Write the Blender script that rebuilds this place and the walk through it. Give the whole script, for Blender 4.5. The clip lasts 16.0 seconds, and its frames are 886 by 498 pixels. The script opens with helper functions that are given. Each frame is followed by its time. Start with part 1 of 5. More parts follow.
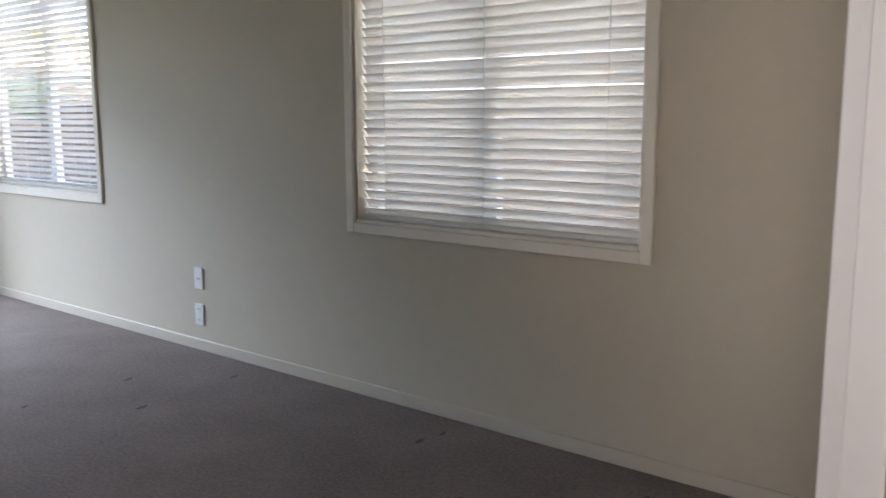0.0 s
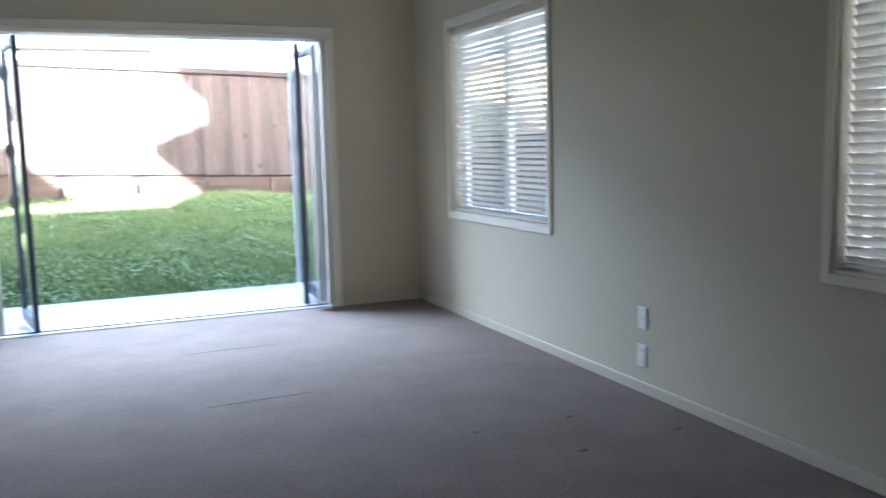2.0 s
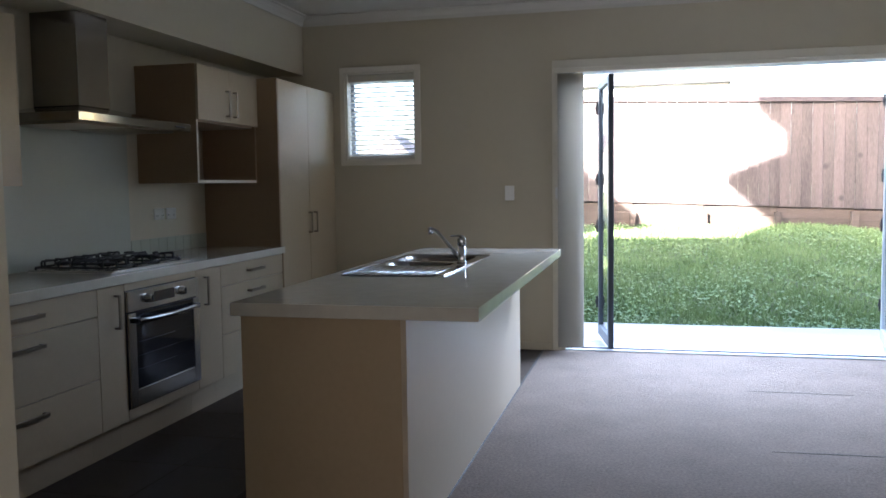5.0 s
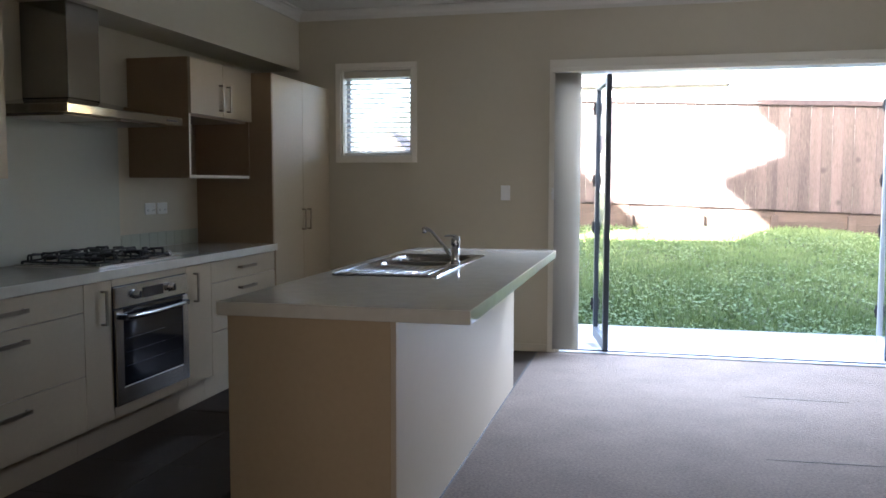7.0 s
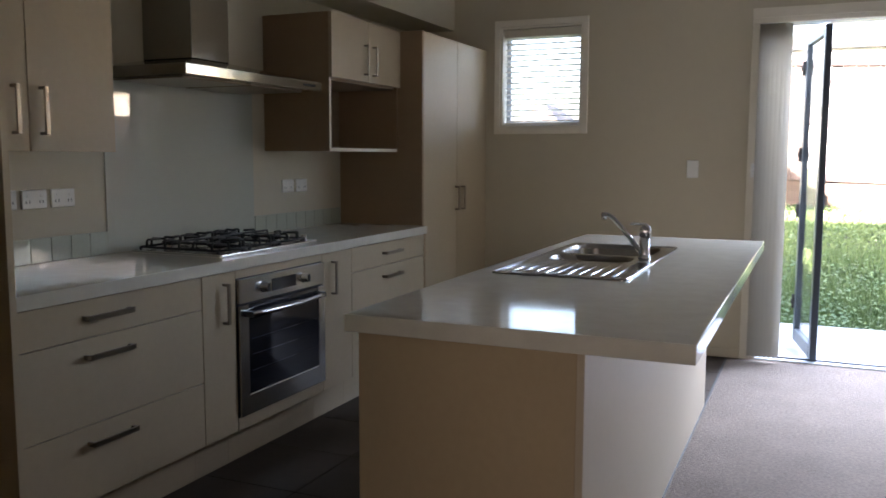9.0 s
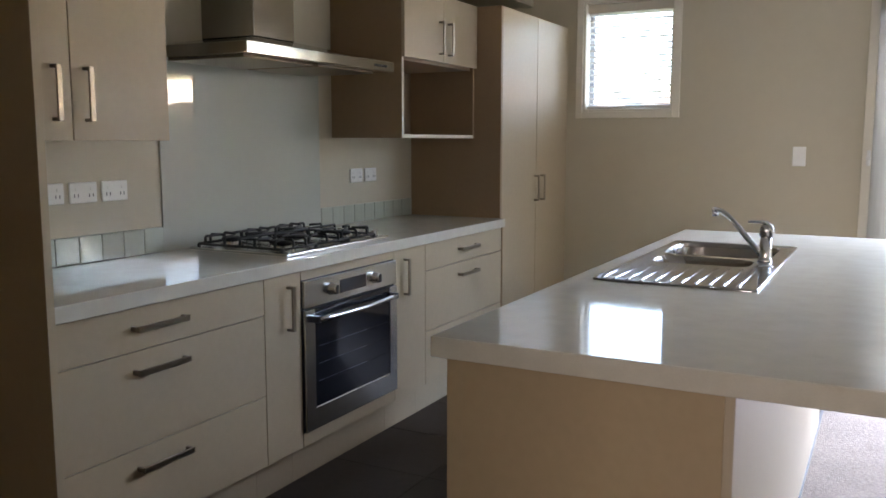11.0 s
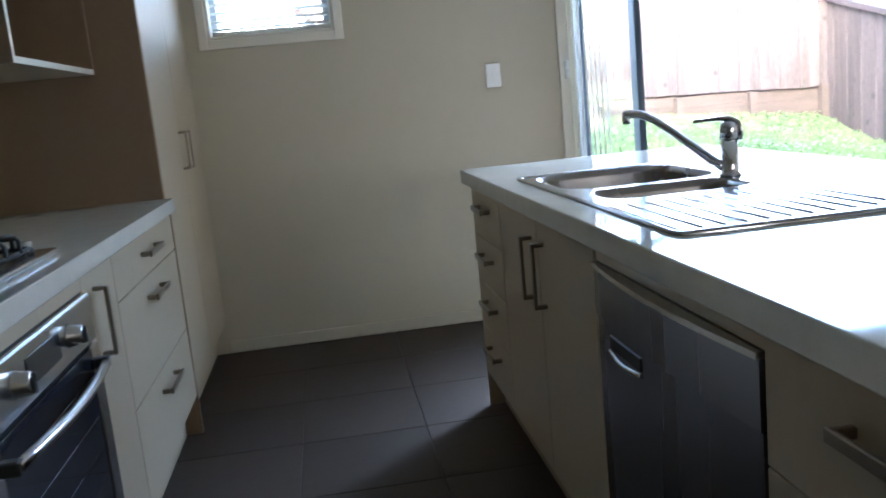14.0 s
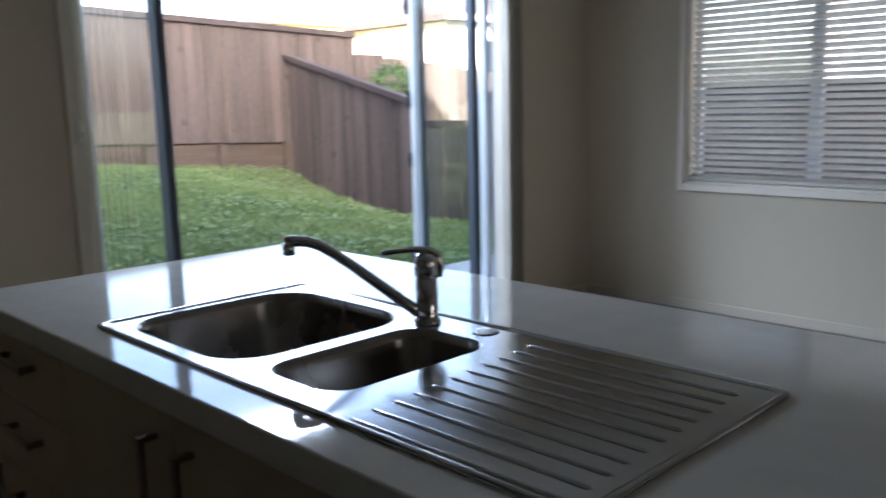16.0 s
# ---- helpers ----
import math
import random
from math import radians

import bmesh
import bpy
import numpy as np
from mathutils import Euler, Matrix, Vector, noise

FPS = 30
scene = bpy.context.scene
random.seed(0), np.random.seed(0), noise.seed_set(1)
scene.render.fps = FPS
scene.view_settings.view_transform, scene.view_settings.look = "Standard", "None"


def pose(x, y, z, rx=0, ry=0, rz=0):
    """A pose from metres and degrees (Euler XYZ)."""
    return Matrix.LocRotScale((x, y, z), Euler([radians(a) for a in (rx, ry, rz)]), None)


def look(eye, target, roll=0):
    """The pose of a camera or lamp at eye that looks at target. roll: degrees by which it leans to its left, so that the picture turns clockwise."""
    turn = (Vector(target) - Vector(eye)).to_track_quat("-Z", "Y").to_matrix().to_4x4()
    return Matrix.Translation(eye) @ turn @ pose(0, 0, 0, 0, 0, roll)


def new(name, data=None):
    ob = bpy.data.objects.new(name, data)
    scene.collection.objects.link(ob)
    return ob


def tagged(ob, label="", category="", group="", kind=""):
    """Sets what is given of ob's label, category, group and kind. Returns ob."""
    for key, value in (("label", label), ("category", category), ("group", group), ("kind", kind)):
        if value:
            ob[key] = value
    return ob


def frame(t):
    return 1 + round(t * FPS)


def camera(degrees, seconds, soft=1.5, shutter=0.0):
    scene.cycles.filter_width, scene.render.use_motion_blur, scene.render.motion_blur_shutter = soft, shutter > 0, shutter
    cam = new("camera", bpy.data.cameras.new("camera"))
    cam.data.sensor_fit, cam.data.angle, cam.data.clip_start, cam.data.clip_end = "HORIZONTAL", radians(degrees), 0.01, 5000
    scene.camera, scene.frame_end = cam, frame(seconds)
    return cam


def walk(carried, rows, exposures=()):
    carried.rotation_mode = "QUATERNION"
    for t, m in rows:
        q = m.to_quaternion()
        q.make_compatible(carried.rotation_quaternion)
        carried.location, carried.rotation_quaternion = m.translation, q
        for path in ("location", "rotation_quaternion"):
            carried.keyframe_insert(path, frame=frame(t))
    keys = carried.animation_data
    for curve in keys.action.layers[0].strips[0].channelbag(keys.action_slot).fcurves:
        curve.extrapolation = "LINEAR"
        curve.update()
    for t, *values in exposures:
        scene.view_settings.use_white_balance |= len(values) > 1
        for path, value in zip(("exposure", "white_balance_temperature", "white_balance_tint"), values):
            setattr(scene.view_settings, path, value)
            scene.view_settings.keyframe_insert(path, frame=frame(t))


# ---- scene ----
cam = camera(55.2, 16.0, soft=1.6, shutter=0.3)
PATH = [
    (0, (-2.693, -7.035, 1.256), (-1.152, -5.798, 0.949), -0.2),
    (0.5, (-2.781, -7.071, 1.275), (-1.162, -5.947, 0.932), -0.1),
    (1, (-2.732, -6.948, 1.319), (-1.301, -5.593, 0.976), -1.2),
    (1.5, (-2.715, -6.869, 1.335), (-1.574, -5.254, 1.037), -1.0),
    (2, (-2.637, -6.763, 1.32), (-1.864, -4.935, 1.075), -1.4),
    (2.5, (-2.605, -6.716, 1.286), (-2.219, -4.764, 1.089), -1.3),
    (3, (-2.635, -6.674, 1.283), (-2.568, -4.682, 1.113), -1.5),
    (3.5, (-2.639, -6.74, 1.328), (-2.827, -4.756, 1.157), -1.4),
    (4, (-2.682, -6.779, 1.339), (-3.036, -4.818, 1.173), -1.0),
    (4.5, (-2.702, -6.722, 1.316), (-3.17, -4.783, 1.168), -1.1),
    (7, (-2.705, -6.615, 1.322), (-3.174, -4.677, 1.168), 0.1),
    (7.5, (-2.804, -6.38, 1.303), (-3.217, -4.43, 1.133), 0.5),
    (8, (-2.831, -6.133, 1.326), (-3.394, -4.224, 1.135), 0.2),
    (8.5, (-2.902, -5.944, 1.333), (-3.615, -4.087, 1.127), 0.5),
    (9, (-3.037, -5.86, 1.328), (-3.838, -4.04, 1.111), 0.2),
    (9.5, (-3.079, -5.823, 1.37), (-3.954, -4.043, 1.116), 0.4),
    (10, (-3.085, -5.776, 1.371), (-4.02, -4.029, 1.102), 0.1),
    (12.5, (-4.056, -4.845, 1.279), (-4.896, -3.043, 1.066), -1.7),
    (13, (-4.352, -4.572, 1.256), (-4.92, -2.68, 0.94), -3.4),
    (13.5, (-4.575, -4.389, 1.165), (-4.663, -2.428, 0.783), -4.3),
    (14, (-4.687, -4.264, 1.162), (-4.435, -2.311, 0.813), -5.5),
    (14.5, (-4.702, -4.104, 1.246), (-4.329, -2.165, 0.927), -5.4),
    (15, (-4.71, -3.873, 1.32), (-4.169, -1.976, 0.992), -5.1),
    (15.5, (-4.718, -3.564, 1.311), (-3.778, -1.832, 0.968), -4.1),
    (16, (-4.776, -3.416, 1.318), (-3.392, -2.013, 0.98), -1.4),
]
EXPOSURES = [
(0.0,4.3,6200,22),(1.0,4.35,6200,22),(1.5,4.25,5900,19),(2.5,3.5,5700,16),(3.5,3.28,5800,17),(4.5,3.68,5900,19),(7.0,4.05,6100,21),(9.0,4.15,6500,23),(10.0,4.42,6650,24),(12.5,5.75,5850,18),(13.5,5.35,5450,16),(14.5,4.8,5450,15),(15.0,4.3,5600,16),(16.0,3.05,6050,20)
]
walk(cam, [(t, look(eye, target, roll)) for t, eye, target, roll in PATH], EXPOSURES)


# ---- world, sun, light ----
world = bpy.data.worlds.new("world")
scene.world = world
world.use_nodes = True
wn, wl = world.node_tree.nodes, world.node_tree.links
sky = wn.new("ShaderNodeTexSky")
sky.sky_type = "NISHITA"
sky.sun_disc = False
SUN_DIR = Vector((0.40, 0.80, -0.37)).normalized()
sky.sun_elevation = math.asin(-SUN_DIR.z)
sky.sun_rotation = math.atan2(-SUN_DIR.x, -SUN_DIR.y)
sky.air_density, sky.dust_density = 1.0, 5.0
wn["Background"].inputs["Strength"].default_value = 0.15
wl.new(sky.outputs[0], wn["Background"].inputs["Color"])
sun = new("sun", bpy.data.lights.new("sun", "SUN"))
sun.data.energy, sun.data.angle, sun.data.color = 5.0, radians(0.5), (1.0, 0.93, 0.82)
sun.rotation_euler = SUN_DIR.to_track_quat("-Z", "Y").to_euler()
sun.location = (-6, -10, 9)


def fill_lamp(name, at, target, w, h, watts, colour, spread=180):
    """An area lamp added to lift the light indoors, like sky light at an opening."""
    la = new(name, bpy.data.lights.new(name, "AREA"))
    la.data.shape, la.data.size, la.data.size_y, la.data.energy, la.data.color = "RECTANGLE", w, h, watts, colour
    la.data.spread = radians(spread)
    la.matrix_world = look(at, target)
    return la


# Extra sky light for the room, out of sight above the door head.
fill_lamp("door_sky_fill", (-2.3, 1.15, 2.98), (-2.35, -2.6, 0.2), 2.1, 1.0, 28.0, (0.69, 0.84, 1.0), 125)
# Added lamps for the island end and the jamb, with no source in view.
fill_lamp("hall_fill_light", (-2.25, -9.16, 1.5), (-2.9, -4.0, 1.0), 1.4, 1.3, 0.62, (1.0, 0.90, 0.78), 100)
fill_lamp("hall_side_fill_light", (-5.84, -7.75, 1.5), (-1.3, -6.95, 1.2), 1.7, 1.3, 0.38, (1.0, 0.93, 0.84), 36)


# ---- materials ----
def mat(name, col, rough=0.5, metal=0.0, var=0.08, scale=6.0, bump=0.0, bscale=60.0, spec=0.5, stretch=None, col2=None, rvar=0.0, island=0.0, coat=0.0, bigw=0.6, knots=0.0):
    """Principled paint: two scales of colour variation and a fine relief."""
    m = bpy.data.materials.new(name)
    m.use_nodes = True
    n, l = m.node_tree.nodes, m.node_tree.links
    b = n["Principled BSDF"]
    b.inputs["Roughness"].default_value, b.inputs["Metallic"].default_value = rough, metal
    b.inputs["Specular IOR Level"].default_value = spec
    b.inputs["Coat Weight"].default_value = coat
    b.inputs["Coat Roughness"].default_value = 0.05
    tc = n.new("ShaderNodeTexCoord")
    src = tc.outputs["Object"]
    raw = src
    if stretch:
        mp = n.new("ShaderNodeMapping")
        mp.inputs["Scale"].default_value = stretch
        l.new(src, mp.inputs["Vector"])
        src = mp.outputs[0]
    if island:
        oi = n.new("ShaderNodeObjectInfo")
        far, shift = n.new("ShaderNodeMath"), n.new("ShaderNodeVectorMath")
        far.operation, far.inputs[1].default_value = "MULTIPLY", 53.0
        l.new(oi.outputs["Random"], far.inputs[0])
        l.new(src, shift.inputs[0])
        l.new(far.outputs[0], shift.inputs[1])
        src = shift.outputs[0]
        rs = n.new("ShaderNodeVectorMath")
        l.new(raw, rs.inputs[0])
        l.new(far.outputs[0], rs.inputs[1])
        raw = rs.outputs[0]
    big, fine = n.new("ShaderNodeTexNoise"), n.new("ShaderNodeTexNoise")
    big.inputs["Scale"].default_value, fine.inputs["Scale"].default_value = scale * 0.25, scale * 6
    big.inputs["Detail"].default_value, fine.inputs["Detail"].default_value = 4, 3
    l.new(src, big.inputs["Vector"])
    l.new(src, fine.inputs["Vector"])
    add = n.new("ShaderNodeMath")
    add.operation = "MULTIPLY_ADD"
    add.inputs[1].default_value = bigw
    l.new(big.outputs["Fac"], add.inputs[0])
    half = n.new("ShaderNodeMath")
    half.operation = "MULTIPLY"
    half.inputs[1].default_value = 1 - bigw
    l.new(fine.outputs["Fac"], half.inputs[0])
    l.new(half.outputs[0], add.inputs[2])
    last = add.outputs[0]
    if island:
        sh = n.new("ShaderNodeMath")
        sh.operation = "MULTIPLY_ADD"
        sh.inputs[1].default_value, sh.inputs[2].default_value = island, -island / 2
        l.new(oi.outputs["Random"], sh.inputs[0])
        ad = n.new("ShaderNodeMath")
        l.new(last, ad.inputs[0])
        l.new(sh.outputs[0], ad.inputs[1])
        last = ad.outputs[0]
    ramp = n.new("ShaderNodeValToRGB")
    c2 = col2 or tuple(c * (1 + var) for c in col)
    c1 = tuple(c * (1 - var) for c in col) if not col2 else col
    ramp.color_ramp.elements[0].position, ramp.color_ramp.elements[1].position = 0.3, 0.7
    ramp.color_ramp.elements[0].color, ramp.color_ramp.elements[1].color = (*c1, 1), (*c2, 1)
    l.new(last, ramp.inputs["Fac"])
    colour = ramp.outputs["Color"]
    if knots:
        vo, kr, km = n.new("ShaderNodeTexVoronoi"), n.new("ShaderNodeMapRange"), n.new("ShaderNodeMix")
        vo.inputs["Scale"].default_value = 2.7
        kr.inputs["From Min"].default_value, kr.inputs["From Max"].default_value = 0.05, 0.16
        kr.inputs["To Min"].default_value, kr.inputs["To Max"].default_value = knots, 0.0
        km.data_type = "RGBA"
        l.new(raw, vo.inputs["Vector"])
        l.new(vo.outputs["Distance"], kr.inputs["Value"])
        l.new(kr.outputs[0], km.inputs["Factor"])
        l.new(colour, km.inputs[6])
        km.inputs[7].default_value = (*(q * 0.35 for q in col), 1)
        colour = km.outputs[2]
    l.new(colour, b.inputs["Base Color"])
    if rvar:
        mr = n.new("ShaderNodeMapRange")
        mr.inputs["To Min"].default_value, mr.inputs["To Max"].default_value = max(rough - rvar, 0.0), rough + rvar
        l.new(big.outputs["Fac"], mr.inputs["Value"])
        l.new(mr.outputs[0], b.inputs["Roughness"])
    if bump:
        t = n.new("ShaderNodeTexNoise")
        t.inputs["Scale"].default_value, t.inputs["Detail"].default_value = bscale, 4
        l.new(src, t.inputs["Vector"])
        bp = n.new("ShaderNodeBump")
        bp.inputs["Strength"].default_value, bp.inputs["Distance"].default_value = bump, 0.01
        l.new(t.outputs["Fac"], bp.inputs["Height"])
        l.new(bp.outputs[0], b.inputs["Normal"])
    return m


def glass_mat(name, tint, rough=0.0):
    """A thin clear pane: see-through, with a mirror gloss by Fresnel."""
    m = bpy.data.materials.new(name)
    m.use_nodes = True
    n, l = m.node_tree.nodes, m.node_tree.links
    n.remove(n["Principled BSDF"])
    tr, gl, mx, lw, pw, sc = (n.new("ShaderNode" + k) for k in ("BsdfTransparent", "BsdfGlossy", "MixShader", "LayerWeight", "Math", "Math"))
    tr.inputs["Color"].default_value = (*tint, 1)
    gl.inputs["Roughness"].default_value = rough
    lw.inputs["Blend"].default_value = 0.5
    pw.operation, sc.operation = "POWER", "MULTIPLY_ADD"
    pw.inputs[1].default_value, sc.inputs[1].default_value, sc.inputs[2].default_value = 5.0, 0.9, 0.045
    l.new(lw.outputs["Facing"], pw.inputs[0])
    l.new(pw.outputs[0], sc.inputs[0])
    l.new(sc.outputs[0], mx.inputs[0])
    l.new(tr.outputs[0], mx.inputs[1])
    l.new(gl.outputs[0], mx.inputs[2])
    l.new(mx.outputs[0], n["Material Output"].inputs["Surface"])
    return m


def translucent_mat(name, col, amount, rough=0.5):
    """Thin painted slats and fabric that let some light through."""
    m = mat(name, col, rough, var=0.04, scale=5)
    n, l = m.node_tree.nodes, m.node_tree.links
    t, mx = n.new("ShaderNodeBsdfTranslucent"), n.new("ShaderNodeMixShader")
    t.inputs["Color"].default_value = (*col, 1)
    mx.inputs[0].default_value = amount
    l.new(n["Principled BSDF"].outputs[0], mx.inputs[1])
    l.new(t.outputs[0], mx.inputs[2])
    l.new(mx.outputs[0], n["Material Output"].inputs["Surface"])
    return m


WALL = mat("wall_paint", (0.53, 0.475, 0.355), 0.55, var=0.03, scale=3, bump=0.08, bscale=220)
CEIL = mat("ceiling_paint", (0.62, 0.60, 0.535), 0.8, var=0.02, scale=3)
SKIRT = mat("skirting_paint", (0.55, 0.495, 0.385), 0.45, var=0.03, scale=4)
TRIM = mat("trim_enamel", (0.76, 0.71, 0.60), 0.35, var=0.03, scale=4, rvar=0.08)
PANEL = mat("island_panel_laminate", (0.52, 0.44, 0.33), 0.4, var=0.03, scale=4, rvar=0.06)
WHITE = mat("white_enamel", (0.82, 0.81, 0.78), 0.3, var=0.02, scale=4)
PLATE = mat("white_plastic", (0.80, 0.79, 0.75), 0.35, var=0.02, scale=20)
CARPET = mat("cut_pile_carpet", (0.25, 0.205, 0.175), 0.97, var=0.26, scale=13, bump=1.0, bscale=260, spec=0.1, bigw=0.3)
SEAM = mat("carpet_seam_shadow", (0.09, 0.08, 0.075), 0.95, var=0.2, scale=40)
TILE = mat("floor_tile", (0.056, 0.042, 0.032), 0.58, var=0.16, scale=5, bump=0.06, bscale=90, rvar=0.08, island=0.25, spec=0.2)
GROUT = mat("grout", (0.07, 0.06, 0.055), 0.9, var=0.1, scale=30)
LAM = mat("beige_laminate", (0.465, 0.375, 0.25), 0.42, var=0.05, scale=7, rvar=0.07, bump=0.02, bscale=300)
# Browner copy of the beige laminate, with the side faces' shade in the colour.
LAMSIDE = mat("shaded_side_laminate", (0.31, 0.21, 0.12), 0.45, var=0.06, scale=7, rvar=0.06)
ENDLAM = mat("island_end_laminate", (0.46, 0.355, 0.225), 0.42, var=0.06, scale=7, rvar=0.06, bump=0.02, bscale=300)
INSIDE = mat("niche_laminate", (0.30, 0.22, 0.14), 0.5, var=0.06, scale=7)
STONE = mat("engineered_stone", (0.66, 0.63, 0.55), 0.055, var=0.07, scale=60, rvar=0.015, spec=0.6)
STEEL = mat("brushed_steel", (0.62, 0.61, 0.59), 0.24, 1.0, var=0.025, scale=30, rvar=0.03, stretch=(1, 0.06, 1))
# Darker than the other steel: the shaded recess it mirrors is in the colour.
HOODST = mat("darkened_hood_steel", (0.30, 0.285, 0.26), 0.10, 1.0, var=0.04, scale=9, rvar=0.03, bump=0.012, bscale=7)
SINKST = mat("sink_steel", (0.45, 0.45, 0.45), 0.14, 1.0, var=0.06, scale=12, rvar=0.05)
# Sink steel made darker: the bowls' inner shade is in the colour.
BOWLST = mat("shaded_bowl_steel", (0.33, 0.31, 0.285), 0.26, 1.0, var=0.08, scale=25, rvar=0.08)
CHROME = mat("chrome", (0.66, 0.66, 0.67), 0.07, 1.0, var=0.02, scale=10)
HANDLE = mat("satin_nickel", (0.30, 0.25, 0.19), 0.3, 1.0, var=0.05, scale=30)
BLACK = mat("black_enamel", (0.02, 0.02, 0.021), 0.35, var=0.2, scale=30)
IRON = mat("cast_iron", (0.018, 0.018, 0.018), 0.55, var=0.25, scale=60, bump=0.2, bscale=300)
OVENGL = mat("oven_glass", (0.012, 0.014, 0.02), 0.06, var=0.2, scale=5, spec=0.7)
DWST = mat("dishwasher_steel", (0.29, 0.30, 0.335), 0.27, 1.0, var=0.06, scale=25, rvar=0.08, stretch=(1, 1, 0.06))
SPLASH = mat("back_painted_glass", (0.49, 0.505, 0.44), 0.012, var=0.02, scale=3, spec=0.75)
GTILE = mat("glass_tile", (0.47, 0.49, 0.41), 0.10, var=0.05, scale=10, island=0.2)
TGROUT = mat("tile_grout", (0.46, 0.46, 0.39), 0.8, var=0.05, scale=20)
ALU = mat("dark_aluminium", (0.05, 0.065, 0.085), 0.38, 0.3, var=0.08, scale=15, rvar=0.06)
ALUL = mat("light_aluminium", (0.56, 0.60, 0.64), 0.35, 0.4, var=0.06, scale=15)
PANE = glass_mat("clear_glass", (0.96, 0.98, 0.97))
SLAT = translucent_mat("blind_slat", (0.81, 0.785, 0.72), 0.30, 0.4)
FABRIC = translucent_mat("blind_fabric", (0.54, 0.50, 0.42), 0.2, 0.8)
RAIL = mat("blind_rail", (0.62, 0.57, 0.47), 0.5, var=0.04, scale=6)
CORD = mat("blind_cord", (0.7, 0.68, 0.62), 0.8)
RUBBER = mat("black_rubber", (0.02, 0.02, 0.02), 0.7)
CONCRETE = mat("broomed_concrete", (0.46, 0.45, 0.43), 0.85, var=0.12, scale=5, bump=0.2, bscale=150)
SOIL = mat("lawn_soil", (0.075, 0.10, 0.04), 0.95, var=0.4, scale=6, bump=0.6, bscale=40)
BLADE = mat("grass_blade", (0.10, 0.17, 0.058), 0.65, var=0.5, scale=7, spec=0.2, col2=(0.21, 0.285, 0.12))
CLOVER = mat("clover_leaf", (0.11, 0.19, 0.075), 0.6, var=0.5, scale=9, spec=0.2, col2=(0.23, 0.32, 0.16))
FENCE = mat("stained_fence_board", (0.080, 0.065, 0.058), 0.85, knots=0.7, var=0.5, scale=7, bump=0.35, bscale=30, stretch=(3, 3, 0.3), island=0.16, bigw=0.5)
FENCED = mat("dark_fence_timber", (0.06, 0.047, 0.045), 0.85, var=0.3, scale=9, bump=0.3, bscale=30, stretch=(3, 3, 0.4))
PLINTH = mat("retaining_timber", (0.085, 0.066, 0.052), 0.9, var=0.3, scale=8, bump=0.4, bscale=30, stretch=(0.3, 2, 3), island=0.3)
CLAD = mat("weatherboard_paint", (0.50, 0.50, 0.48), 0.6, var=0.05, scale=5)
NWALL = mat("neighbour_plaster", (0.78, 0.76, 0.70), 0.8, var=0.05, scale=2, bump=0.1, bscale=80)
NTRIM = mat("neighbour_fascia", (0.05, 0.055, 0.06), 0.5, var=0.05, scale=4)
# Darkened and blued, as if the wall stood in the house's shadow.
NSHADE = mat("shaded_weatherboard", (0.34, 0.365, 0.41), 0.7, var=0.06, scale=4)
YELLOW = mat("yellow_weatherboard", (0.62, 0.50, 0.24), 0.7, var=0.06, scale=4)
ROOF = mat("roof_tiles", (0.10, 0.085, 0.08), 0.8, var=0.25, scale=8, bump=0.3, bscale=20)
LEAF = mat("shrub_leaf", (0.05, 0.10, 0.03), 0.55, var=0.4, scale=6, island=0.3)
BARK = mat("shrub_bark", (0.12, 0.09, 0.06), 0.9, var=0.3, scale=20)
INK = mat("dark_marking", (0.05, 0.05, 0.05), 0.6)
DISPLAY = mat("display_glass", (0.03, 0.03, 0.035), 0.1)


# ---- building helpers ----
def B():
    return bmesh.new()


def bx(bm, x0, x1, y0, y1, z0, z1, bev=0.0, seg=1):
    """Add a box, with its edges rounded by bev."""
    t = B()
    bmesh.ops.create_cube(t, size=1.0)
    for v in t.verts:
        v.co = Vector((x0 + (v.co.x + 0.5) * (x1 - x0), y0 + (v.co.y + 0.5) * (y1 - y0), z0 + (v.co.z + 0.5) * (z1 - z0)))
    if bev:
        bmesh.ops.bevel(t, geom=t.edges[:], offset=bev, segments=seg, affect="EDGES", profile=0.5)
    me = bpy.data.meshes.new("tmp")
    t.to_mesh(me)
    t.free()
    bm.from_mesh(me)
    bpy.data.meshes.remove(me)
    return bm


def tube(bm, pts, r, seg=10, caps=True):
    """Add a round bar along the points; r is one radius or one for each point."""
    pts = [Vector(p) for p in pts]
    rs = r if isinstance(r, (list, tuple)) else [r] * len(pts)
    rings, side = [], None
    for i, p in enumerate(pts):
        d = (pts[min(i + 1, len(pts) - 1)] - pts[max(i - 1, 0)]).normalized()
        if side is None:
            side = d.orthogonal().normalized()
        side = (side - d * side.dot(d)).normalized()
        up = d.cross(side)
        rings.append([bm.verts.new(p + (side * math.cos(a) + up * math.sin(a)) * rs[i]) for a in (2 * math.pi * k / seg for k in range(seg))])
    for a, b in zip(rings, rings[1:]):
        for k in range(seg):
            f = bm.faces.new((a[k], a[(k + 1) % seg], b[(k + 1) % seg], b[k]))
            f.smooth = True
    if caps:
        bm.faces.new(rings[0][::-1])
        bm.faces.new(rings[-1])
    return bm


def mesh_of(bm, material, name):
    bmesh.ops.recalc_face_normals(bm, faces=bm.faces[:])
    me = bpy.data.meshes.new(name)
    bm.to_mesh(me)
    bm.free()
    me.materials.append(material)
    return me


def thing(name, at, label, category, group="", kind=""):
    ob = new(name)
    ob.empty_display_size = 0.1
    ob.location = at
    return tagged(ob, label, category, group, kind)


def root_of(ob):
    while ob.parent:
        ob = ob.parent
    return ob


